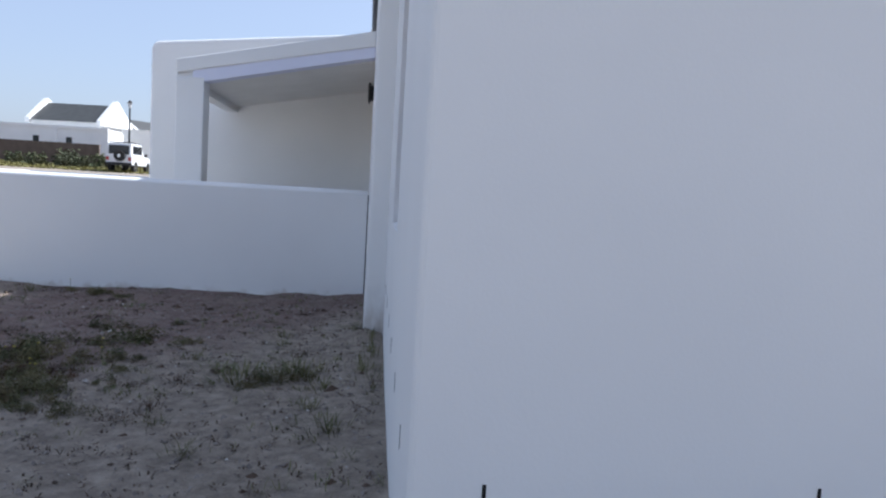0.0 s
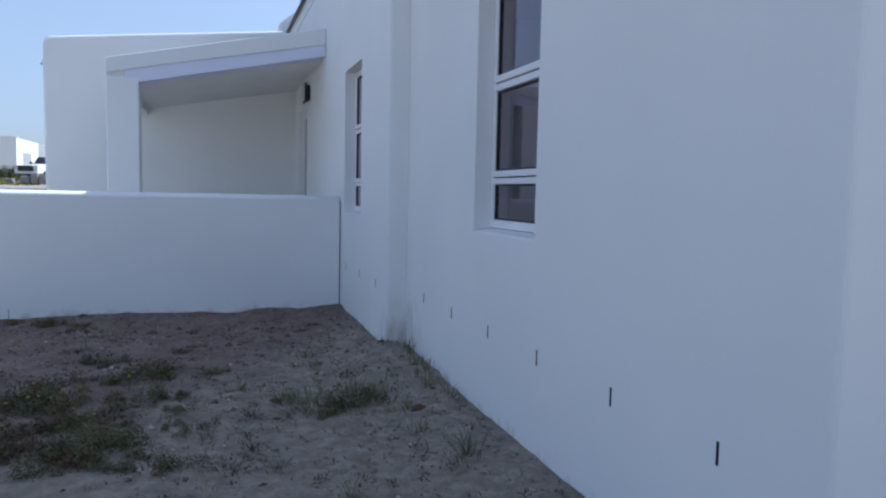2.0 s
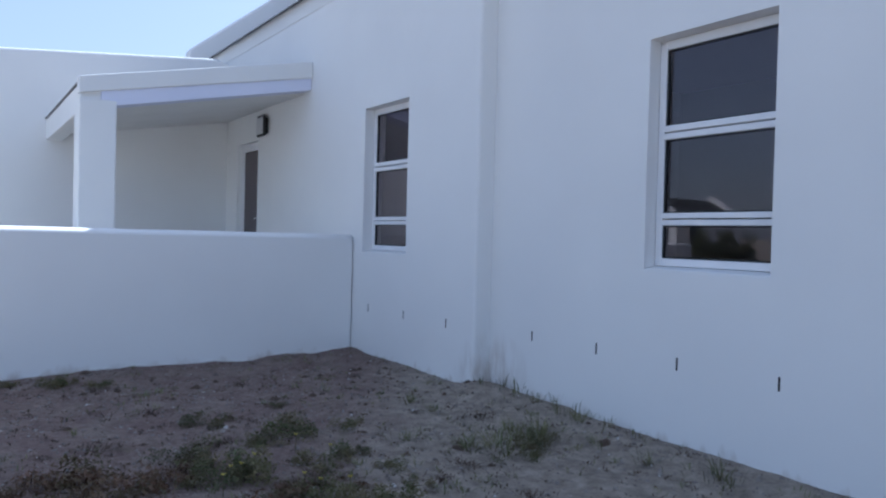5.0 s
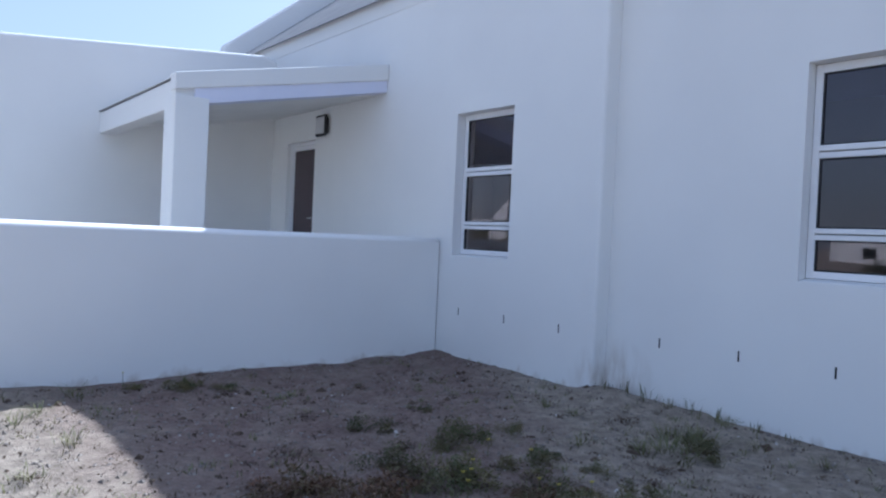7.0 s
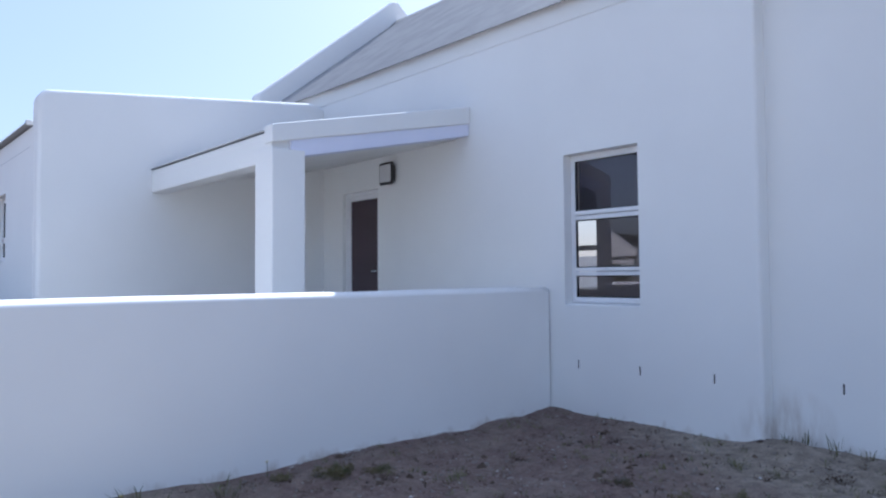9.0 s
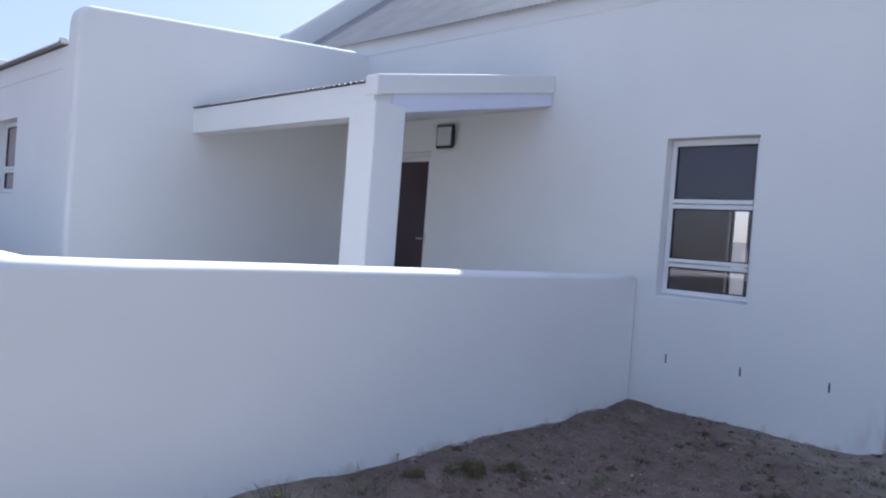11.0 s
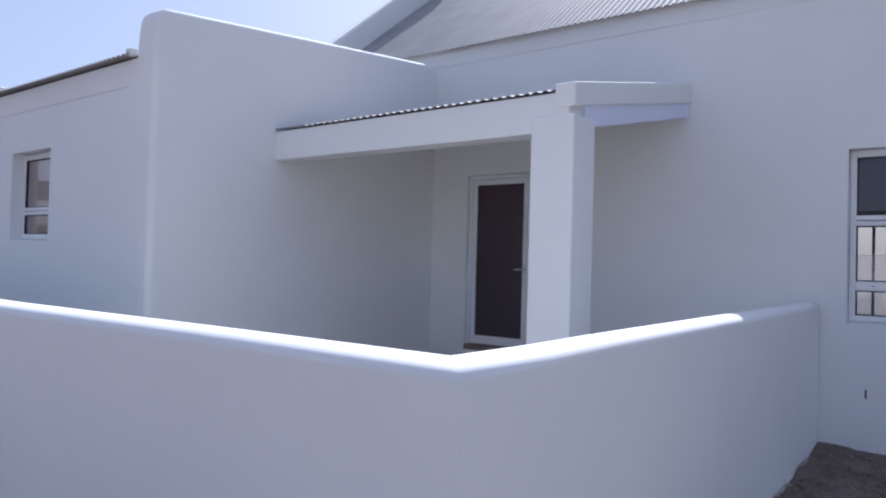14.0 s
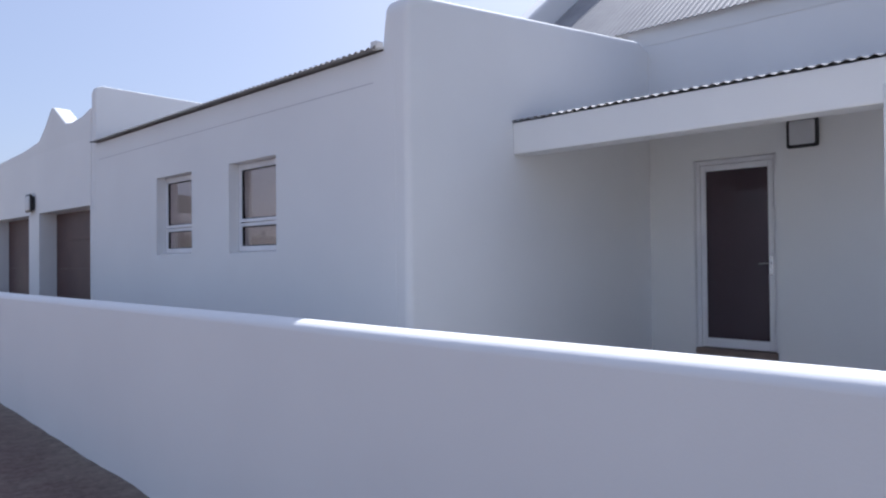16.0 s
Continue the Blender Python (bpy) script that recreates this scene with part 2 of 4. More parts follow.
# ---- mesh helpers ----
def part(name, bm, mat, parent=None, label="", smooth=False):
    """Links a bmesh drawn in plan units as one mesh object, under a thing or a part."""
    bmesh.ops.scale(bm, vec=(S, S, S), verts=bm.verts)
    root = parent
    while root is not None and root.parent is not None:
        root = root.parent
    if root is not None:
        bmesh.ops.translate(bm, vec=-root.location, verts=bm.verts)
    me = bpy.data.meshes.new(name)
    bmesh.ops.recalc_face_normals(bm, faces=bm.faces)
    bm.to_mesh(me)
    bm.free()
    me.materials.append(mat)
    if smooth:
        me.polygons.foreach_set("use_smooth", [True] * len(me.polygons))
    ob = new(name, me)
    if parent is not None:
        ob.parent = parent
    if label:
        tagged(ob, label)
    return ob


def thing(name, base, label, category, group="", kind=""):
    ob = new(name)
    ob.location = Vector(base) * S
    ob.empty_display_size = 0.1
    return tagged(ob, label, category, group, kind)


def box(bm, x0, x1, y0, y1, z0, z1, bevel=0.0):
    tmp = bmesh.new()
    bmesh.ops.create_cube(tmp, size=1)
    for v in tmp.verts:
        v.co = Vector((x0 + (v.co.x + 0.5) * (x1 - x0), y0 + (v.co.y + 0.5) * (y1 - y0), z0 + (v.co.z + 0.5) * (z1 - z0)))
    if bevel:
        bmesh.ops.bevel(tmp, geom=tmp.edges[:], offset=bevel, segments=2, affect="EDGES", profile=0.5)
    add(bm, tmp)
    return bm


def add(bm, tmp, m=None):
    """Copies tmp into bm, moved by m, and frees it."""
    if m is not None:
        bmesh.ops.transform(tmp, matrix=m, verts=tmp.verts)
    seen = {v: bm.verts.new(v.co) for v in tmp.verts}
    for f in tmp.faces:
        bm.faces.new([seen[v] for v in f.verts])
    tmp.free()


def boxed(*a, **k):
    return box(bmesh.new(), *a, **k)


def prism(points, axis, a, b, bevel=0.0, segments=2):
    """A polygon in the plane across axis ('x': (y, z), 'y': (x, z), 'z': (x, y)), drawn out from a to b."""
    bm = bmesh.new()
    put = {"x": lambda p, q, d: (d, p, q), "y": lambda p, q, d: (p, d, q), "z": lambda p, q, d: (p, q, d)}[axis]
    lo = [bm.verts.new(put(p, q, a)) for p, q in points]
    hi = [bm.verts.new(put(p, q, b)) for p, q in points]
    bm.faces.new(lo)
    bm.faces.new(hi[::-1])
    for i in range(len(points)):
        j = (i + 1) % len(points)
        bm.faces.new((lo[i], lo[j], hi[j], hi[i]))
    if bevel:
        bmesh.ops.recalc_face_normals(bm, faces=bm.faces)
        bmesh.ops.bevel(bm, geom=bm.edges[:], offset=bevel, segments=segments, affect="EDGES", profile=0.5)
    return bm


def tube(bm, a, b, r0, r1=None, seg=12):
    a, b = Vector(a), Vector(b)
    tmp = bmesh.new()
    bmesh.ops.create_cone(tmp, cap_ends=True, segments=seg, radius1=r0, radius2=r0 if r1 is None else r1, depth=(b - a).length)
    add(bm, tmp, Matrix.Translation((a + b) / 2) @ (b - a).to_track_quat("Z", "Y").to_matrix().to_4x4())
    return bm


def wall_with_holes(axis, outer, inner, u0, u1, z0, z1, holes, bevel=0.012):
    """A wall across axis 'x' or 'y' between two planes, with openings (u0, u1, z0, z1) cut right through."""
    us = sorted({u0, u1, *[h[0] for h in holes], *[h[1] for h in holes]})
    zs = sorted({z0, z1, *[h[2] for h in holes], *[h[3] for h in holes]})
    bm = bmesh.new()
    made = {}

    def vert(u, z, d):
        key = (u, z, d)
        if key not in made:
            made[key] = bm.verts.new((d, u, z) if axis == "x" else (u, d, z))
        return made[key]

    def solid(i, k):
        if not (0 <= i < len(us) - 1 and 0 <= k < len(zs) - 1):
            return False
        cu, cz = (us[i] + us[i + 1]) / 2, (zs[k] + zs[k + 1]) / 2
        return not any(h[0] < cu < h[1] and h[2] < cz < h[3] for h in holes)

    for i in range(len(us) - 1):
        for k in range(len(zs) - 1):
            if not solid(i, k):
                continue
            a, b, c, d = us[i], us[i + 1], zs[k], zs[k + 1]
            for s in (outer, inner):
                bm.faces.new((vert(a, c, s), vert(b, c, s), vert(b, d, s), vert(a, d, s)))
            for (p, q), (r, t), free in (((a, c), (a, d), not solid(i - 1, k)), ((b, c), (b, d), not solid(i + 1, k)),
                                         ((a, c), (b, c), not solid(i, k - 1)), ((a, d), (b, d), not solid(i, k + 1))):
                if free:
                    bm.faces.new((vert(p, q, outer), vert(r, t, outer), vert(r, t, inner), vert(p, q, inner)))
    bmesh.ops.recalc_face_normals(bm, faces=bm.faces)
    if bevel:
        ends = (u0, u1)
        k = 1 if axis == "x" else 0
        d = 1 - k
        sharp = [e for e in bm.edges if all(abs(v.co[d] - outer) < 1e-5 for v in e.verts) and abs(e.verts[0].co[k] - e.verts[1].co[k]) < 1e-6 and min(abs(e.verts[0].co[k] - u) for u in ends) < 1e-5]
        bmesh.ops.bevel(bm, geom=sharp, offset=bevel, segments=3, affect="EDGES", profile=0.5)
    return bm


def corrugated(x0, z0, x1, z1, y0, y1, pitch=0.085, depth=0.010, thick=0.004):
    """Corrugated sheets whose ribs run from (x0, z0) to (x1, z1), side by side from y0 to y1."""
    bm = bmesh.new()
    count = int((y1 - y0) / pitch * 6)
    rows = []
    for i in range(count + 1):
        y = y0 + (y1 - y0) * i / count
        h = depth * math.cos(2 * math.pi * (y - y0) / pitch)
        sag = 0.004 * noise.noise((x0, y * 0.7, 3.1))
        rows.append([bm.verts.new((x, y, z + h + sag + d)) for x, z in ((x0, z0), (x1, z1)) for d in (0, -thick)])
    for a, b in zip(rows, rows[1:]):
        bm.faces.new((a[0], a[2], b[2], b[0]))
        bm.faces.new((a[1], b[1], b[3], a[3]))
        for p, q in ((0, 1), (2, 3)):  # the cut ends keep corners of their own, so that they shade sharply
            bm.faces.new([bm.verts.new(v.co) for v in (a[p], b[p], b[q], a[q])])
    for r in (rows[0], rows[-1]):
        bm.faces.new((r[0], r[1], r[3], r[2]))
    return bm


def round_top(width, height, base, seg=10):
    """Profile (across, up) of a wall whose top is rounded over, with soft shoulders."""
    h, rise = width / 2, width * 0.30
    top = [(h * math.cos(math.pi * k / seg), height - rise + rise * math.sin(math.pi * k / seg)) for k in range(seg + 1)]
    return [(h, base)] + top + [(-h, base)]


def sweep(profile, stations):
    """Draws a profile through stations of (place, across, up): place + across * p + up * (q)."""
    bm = bmesh.new()
    rings = []
    for place, across in stations:
        rings.append([bm.verts.new(Vector(place) + Vector(across) * p + Vector((0, 0, q))) for p, q in profile])
    n = len(profile)
    for a, b in zip(rings, rings[1:]):
        for i in range(n):
            j = (i + 1) % n
            bm.faces.new((a[i], a[j], b[j], b[i]))
    bm.faces.new(rings[0])
    bm.faces.new(rings[-1][::-1])
    return bm


# ---- ground ----
def ground_height(x, y):
    rise = 0.04 * max(0.0, min(y, 75.0) - 13.0)
    if x > -6.3 and y < 14:
        rise = 0.0
    side = min(1.0, max(0.0, (-5.9 - x) / 2.0))
    z = 0.02 + rise
    near = math.exp(-((x + 3) / 14) ** 2 - ((y - 7) / 14) ** 2)
    z += near * (0.035 * noise.noise((x * 0.9, y * 0.9, 0.3)) + 0.022 * noise.noise((x * 3.1, y * 3.1, 1.7)) + 0.016 * noise.noise((x * 7.1, y * 7.1, 4.1)) + 0.009 * abs(noise.noise((x * 15.0, y * 15.0, 2.2))))
    z += 0.06 * math.exp(-((y - 9.1) / 0.35) ** 2) * (0.6 + 0.6 * noise.noise((x * 1.7, 5.0, 0.0))) if x < 0.1 else 0
    z += 0.09 * math.exp(-((x - 0.0) / 0.25) ** 2 - ((y - 6.6) / 0.3) ** 2)
    if -0.9 < x < 0.3 and y < 9.2:
        z += 0.045 * math.exp(-((x - 0.1) / 0.4) ** 2)
    return z


def make_ground():
    fx = [-13 + 0.09 * i for i in range(151)]
    fy = [1.0 + 0.09 * i for i in range(101)] + [10.2 + 0.16 * i for i in range(70)]
    xs = [-2500, -900, -400, -200, -120, -80, -60, -45, -35, -28, -23, -19, -16, -14.3] + fx + [1.2, 3, 7, 12, 20, 40, 80, 160, 400, 900, 2500]
    ys = [-2500, -800, -300, -120, -60, -30, -15, -8, -4, -2, -0.8, 0.2] + fy + [22, 24, 27, 31, 36, 42, 50, 58, 66, 75, 90, 130, 220, 400, 900, 2500]
    verts = [(x * S, y * S, ground_height(x, y) * S) for y in ys for x in xs]
    w = len(xs)
    faces = [(j * w + i, j * w + i + 1, (j + 1) * w + i + 1, (j + 1) * w + i) for j in range(len(ys) - 1) for i in range(w - 1)]
    me = bpy.data.meshes.new("ground")
    me.from_pydata(verts, [], faces)
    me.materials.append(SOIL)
    me.polygons.foreach_set("use_smooth", [True] * len(me.polygons))
    tagged(new("ground", me), "bare grey-brown sandy soil with weeds and clods", "ground", kind="structure")


make_ground()

# ---- the house: walls ----
XA, XB = 0.21, 0.018           # faces of the set-back and the forward stretch of the long wall
W1 = (4.01, 4.98, 1.28, 2.93)
W2 = (7.985, 8.94, 1.28, 2.94)
DOOR = (12.45, 13.40, 0.60, 2.92)
W3 = (15.96, 16.92, 1.88, 2.87)
W4 = (17.82, 18.80, 1.88, 2.87)
RIDGE = 3.2
HOUSE_END = 16.05


def setting(name, bm, mat, label, category="wall"):
    return tagged(part(name, bm, mat), label, category, kind="structure")


SKEW = 0.012  # the set-back stretch runs a degree off the rest
DROP = 0.028   # the sill's fall below the window frame


def opening(w):
    return (w[0], w[1], w[2] - DROP, w[3])


sb = wall_with_holes("x", XA, XA + 0.25, 2.22, 6.95, -0.4, 4.62, [opening(W1)], bevel=0)
for v in sb.verts:
    v.co.x += SKEW * (v.co.y - 6.76)
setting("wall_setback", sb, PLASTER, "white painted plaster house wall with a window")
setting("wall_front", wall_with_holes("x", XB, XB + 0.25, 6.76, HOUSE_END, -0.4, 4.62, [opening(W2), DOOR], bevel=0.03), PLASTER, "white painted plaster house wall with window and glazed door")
XE = XA + SKEW * (2.22 - 6.76)
we = prism([(XE, -0.4), (6.4, -0.4), (6.4, 4.6), (RIDGE, 7.3), (XE, 4.95)], "y", 1.97, 2.22)
bmesh.ops.bevel(we, geom=[e for e in we.edges if all(abs(v.co.x - XE) < 1e-5 and v.co.y < 2 for v in e.verts)], offset=0.02, segments=3, affect="EDGES", profile=0.5)
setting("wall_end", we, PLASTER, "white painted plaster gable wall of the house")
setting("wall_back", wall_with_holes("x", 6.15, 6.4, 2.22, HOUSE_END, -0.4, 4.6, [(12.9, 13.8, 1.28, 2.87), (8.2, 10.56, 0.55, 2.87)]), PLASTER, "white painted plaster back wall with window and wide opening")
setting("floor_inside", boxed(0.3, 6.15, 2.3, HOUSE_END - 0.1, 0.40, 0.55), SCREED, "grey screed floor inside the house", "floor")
setting("ceiling_inside", boxed(0.3, 6.15, 2.3, HOUSE_END - 0.1, 3.2, 3.3), CEIL, "painted ceiling inside the house", "ceiling")
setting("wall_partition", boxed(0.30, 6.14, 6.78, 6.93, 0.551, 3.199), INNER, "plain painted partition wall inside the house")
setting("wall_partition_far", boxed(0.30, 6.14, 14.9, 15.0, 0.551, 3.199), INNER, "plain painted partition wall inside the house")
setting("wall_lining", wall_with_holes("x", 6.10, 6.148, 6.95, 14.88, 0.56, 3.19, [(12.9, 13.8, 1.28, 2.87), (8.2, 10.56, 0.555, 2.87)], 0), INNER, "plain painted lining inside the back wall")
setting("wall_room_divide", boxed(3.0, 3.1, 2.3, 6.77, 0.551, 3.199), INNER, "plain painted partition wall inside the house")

# gable at the far end of the house, standing proud of the roof
gable = [(-0.14, 4.5), (XB - 0.01, 4.3), (6.55, 3.9), (6.55, 4.7), (6.4, 5.0), (RIDGE + 0.2, 7.60), (RIDGE + 0.05, 7.72), (RIDGE - 0.1, 7.68), (0.06, 5.21), (-0.10, 5.08), (-0.14, 4.85)]
setting("gable_far", prism(gable, "y", HOUSE_END, HOUSE_END + 0.32, 0.05, 3), COPING, "white plastered gable coping rising above the roof")
setting("wall_far_end", boxed(XB, 6.4, HOUSE_END + 0.02, HOUSE_END + 0.28, -0.4, 4.29), PLASTER, "white painted plaster end wall of the house")

# main roof
roof = thing("main_roof", (0, 2.3, 4.6), "grey corrugated metal roof on the white house", "roof", kind="structure")
SL = 0.785
part("roof_sheet", corrugated(-0.08, 4.66, RIDGE, 4.66 + SL * (RIDGE + 0.08), 2.3, HOUSE_END - 0.005), STEEL, roof, smooth=True)
part("roof_sheet", corrugated(RIDGE, 4.66 + SL * (RIDGE + 0.08), 6.55, 4.66, 2.3, HOUSE_END - 0.005), STEEL, roof, smooth=True)
part("ridge_cap", prism([(RIDGE - 0.2, 7.09), (RIDGE, 7.27), (RIDGE + 0.2, 7.10), (RIDGE, 7.24)], "y", 2.3, HOUSE_END - 0.005), STEEL, roof)
# Added layer: lower edge draws the joint line, top closes the dark eave gap
part("eave_board", boxed(XB - 0.010, XB - 0.001, 6.80, HOUSE_END - 0.01, 4.452, 4.70), COPING, roof, "added plaster layer closing the gap under the eave")

# ---- weep slots along the wall ----
def weep_slot(where, facing, group="weep slots along the wall"):
    x, y, z = where
    t = thing("weep_slot", where, "narrow weep slot in white plaster, its shade a black strip", "weep slot", group)
    # near-black strip stands for the shade inside the recessed slot
    if facing == "x":
        part("slot", boxed(x - 0.0015, x + 0.03, y - 0.007, y + 0.007, z - 0.044, z + 0.044), SHADOWGAP, t)
    else:
        part("slot", boxed(x - 0.006, x + 0.006, y - 0.0015, y + 0.03, z - 0.044, z + 0.044), SHADOWGAP, t)


for y in (6.17, 5.42, 4.67, 3.93, 3.16, 2.45):
    weep_slot((XA + SKEW * (y - 6.76), y, 0.61), "x")
for y in (8.77, 8.0, 7.21):
    weep_slot((XB, y, 0.61), "x")
for x in (0.385, 1.45, 2.5):
    weep_slot((x, 1.97, 0.60), "y")


# ---- windows and door ----
def bar(bm, x0, x1, y0, y1, z0, z1):
    return box(bm, x0, x1, y0, y1, z0, z1, 0.006)


def window(name, face, hole, transoms, label):
    """A white aluminium window set back in its opening; transoms are (low, high) heights of the cross bars."""
    y0, y1, z0, z1 = hole
    w = thing(name, (face, (y0 + y1) / 2, z0), label, "window", kind="structure")
    a, b, f = face + 0.12, face + 0.18, 0.056
    y0, y1, z0, z1 = y0 + 0.004, y1 - 0.004, z0 + 0.004, z1 - 0.004
    fr = bmesh.new()
    bar(fr, a, b, y0, y0 + f, z0, z1)
    bar(fr, a, b, y1 - f, y1, z0, z1)
    bar(fr, a, b, y0 + f, y1 - f, z1 - f - 0.01, z1)
    bar(fr, a, b, y0 + f, y1 - f, z0, z0 + f)
    frame_ob = part("window_frame", fr, ALU, w)
    for lo, hi in transoms:
        tb = bmesh.new()
        mid = (lo + hi) / 2
        bar(tb, a - 0.006, b, y0 + f, y1 - f, lo, mid - 0.004)
        bar(tb, a - 0.014, b, y0 + f, y1 - f, mid + 0.004, hi)
        part("transom", tb, ALU, w)
    edges = [z0 + f] + [v for lo, hi in sorted(transoms) for v in (lo, hi)] + [z1 - f - 0.01]
    for lo, hi in zip(edges[::2], edges[1::2]):
        pane = part("pane", boxed(a + 0.022, a + 0.028, y0 + f + 0.01, y1 - f - 0.01, lo + 0.01, hi - 0.01), GLASS, w)
        pane.visible_shadow = False
        gk = bmesh.new()
        g = 0.012
        for u0, u1, v0, v1 in ((y0 + f, y0 + f + g, lo, hi), (y1 - f - g, y1 - f, lo, hi), (y0 + f + g, y1 - f - g, lo, lo + g), (y0 + f + g, y1 - f - g, hi - g, hi)):
            box(gk, a + 0.012, a + 0.038, u0, u1, v0, v1)
        part("gasket", gk, GASKET, pane)
    part("window_sill", prism([(face + 0.012, z0 - DROP - 0.010), (face + 0.24, z0 - DROP - 0.010), (face + 0.24, z0 - 0.004), (face + 0.125, z0 - 0.004), (face + 0.012, z0 - DROP + 0.006)], "y", y0 + 0.001, y1 - 0.001), COPING, w)
    return w


window("window_1", XA - 0.027, W1, [(2.205, 2.305), (1.58, 1.67)], "white aluminium window with three tinted panes")
window("window_2", XB, W2, [(2.205, 2.305), (1.58, 1.67)], "white aluminium window with three tinted panes")
window("window_3", -4.2, W3, [(2.16, 2.245)], "white aluminium window with two tinted panes")
window("window_4", -4.2, W4, [(2.16, 2.245)], "white aluminium window with two tinted panes")

# openings in the back wall, seen through the room
bw = thing("window_5", (6.2, 13.35, 1.28), "back window with white frame seen through the room", "window", kind="structure")
fr = bmesh.new()
for a in ((12.9, 12.95, 1.28, 2.87), (13.75, 13.8, 1.28, 2.87), (12.95, 13.75, 2.82, 2.87), (12.95, 13.75, 1.28, 1.33), (12.95, 13.75, 2.13, 2.24), (12.95, 13.75, 1.56, 1.66)):
    box(fr, 6.2, 6.26, *a)
part("window_frame", fr, ALU, bw)
sd = thing("door_2", (6.2, 9.4, 0.55), "wide glazed back door with slim dark bars", "door", kind="structure")
for y in (8.22, 8.75, 9.28, 9.7, 10.22, 10.53):
    part("mullion", boxed(6.2, 6.25, y - 0.022, y + 0.022, 0.56, 2.86), GASKET, sd)
part("rail", boxed(6.2, 6.25, 8.25, 10.5, 2.80, 2.86), GASKET, sd)

# blind behind the top pane of window 2
bl = thing("roller_blind", (0.30, 8.46, 2.2), "dark roller blind behind the top pane of the window", "blind")
part("fabric", boxed(0.29, 0.295, 8.0, 8.93, 2.24, 3.0), material("dark_blind_fabric", (0.05, 0.05, 0.065), 0.9), bl)
tb = bmesh.new()
tube(tb, (0.315, 8.0, 3.02), (0.315, 8.93, 3.02), 0.025)
part("roller", tb, ALU, bl)


def glazed_door():
    y0, y1, z0, z1 = DOOR
    d = thing("door_1", (XB, (y0 + y1) / 2, z0), "white framed door with one tall dark tinted pane", "door", kind="structure")
    y0, y1, z0, z1 = y0 + 0.004, y1 - 0.004, z0 + 0.07, z1 - 0.004
    a, b = XB + 0.06, XB + 0.13
    fr = bmesh.new()
    bar(fr, a, b, y0, y0 + 0.045, z0, z1)
    bar(fr, a, b, y1 - 0.045, y1, z0, z1)
    bar(fr, a, b, y0 + 0.045, y1 - 0.045, z1 - 0.05, z1)
    part("door_frame", fr, ALU, d)
    leaf = bmesh.new()
    l0, l1 = y0 + 0.05, y1 - 0.05
    bar(leaf, a + 0.01, b - 0.01, l0, l0 + 0.06, z0 + 0.01, z1 - 0.055)
    bar(leaf, a + 0.01, b - 0.01, l1 - 0.06, l1, z0 + 0.01, z1 - 0.055)
    bar(leaf, a + 0.01, b - 0.01, l0 + 0.06, l1 - 0.06, z1 - 0.125, z1 - 0.055)
    bar(leaf, a + 0.01, b - 0.01, l0 + 0.06, l1 - 0.06, z0 + 0.01, z0 + 0.12)
    lf = part("door_leaf", leaf, ALU, d)
    part("pane", boxed(a + 0.03, a + 0.037, l0 + 0.06, l1 - 0.06, z0 + 0.12, z1 - 0.125), DARKGLASS, lf, "dark tinted glass")
    h = bmesh.new()
    tube(h, (a - 0.04, l0 + 0.035, 1.68), (a + 0.02, l0 + 0.035, 1.68), 0.011)
    tube(h, (a - 0.04, l0 + 0.03, 1.68), (a - 0.04, l0 + 0.15, 1.675), 0.011, 0.009)
    box(h, a + 0.002, a + 0.012, l0 + 0.012, l0 + 0.055, 1.55, 1.76, 0.004)
    part("door_handle", h, CHROME, lf, "chrome lever handle")
    part("threshold", boxed(XB - 0.015, XB + 0.24, y0, y1, z0 - 0.07, z0 - 0.002, 0.006), PAVING, d, "brown tiled threshold")


glazed_door()


def bulkhead_lamp(x, y, z, group="bulkhead lamps"):
    """Square black bulkhead lamp with an opal face, on a wall that faces -x; (x, y, z) is its centre on the wall."""
    t = thing("bulkhead_lamp", (x, y, z - 0.17), "square black bulkhead lamp with opal face on the wall", "wall lamp", group)
    h = 0.142
    part("back_box", boxed(x - 0.055, x - 0.001, y - h + 0.02, y + h - 0.02, z - h + 0.02, z + h - 0.02, 0.02), BLACK, t)
    part("rim", boxed(x - 0.095, x - 0.05, y - 0.163, y + 0.163, z - 0.163, z + 0.163, 0.028), BLACK, t, smooth=False)
    part("diffuser", boxed(x - 0.108, x - 0.06, y - h + 0.008, y + h - 0.008, z - h + 0.008, z + h - 0.008, 0.024), OPAL, t, "milky opal diffuser", smooth=False)


bulkhead_lamp(XB, 12.145, 3.10)
bulkhead_lamp(-4.2, 24.02, 2.86)

# ---- the wing with its parapets ----
XW = -4.2
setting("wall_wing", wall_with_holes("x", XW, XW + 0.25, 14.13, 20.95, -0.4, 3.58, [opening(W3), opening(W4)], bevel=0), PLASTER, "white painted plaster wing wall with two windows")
wing_gable = [(XW + 0.004, -0.4), (XB - 0.002, -0.4), (XB - 0.002, 4.40), (-0.22, 4.47)]
nose = [(XW + 0.164 + 0.16 * math.cos(math.pi * (0.5 + k / 12)), 3.885 + 0.155 * math.sin(math.pi * (0.5 + k / 12))) for k in range(7)]
gb = prism(wing_gable + nose, "y", 13.97, 14.27)
lim = [e for e in gb.edges if len(e.link_faces) == 2 and (e.calc_face_angle(0) > 0.6)]
bmesh.ops.recalc_face_normals(gb, faces=gb.faces)
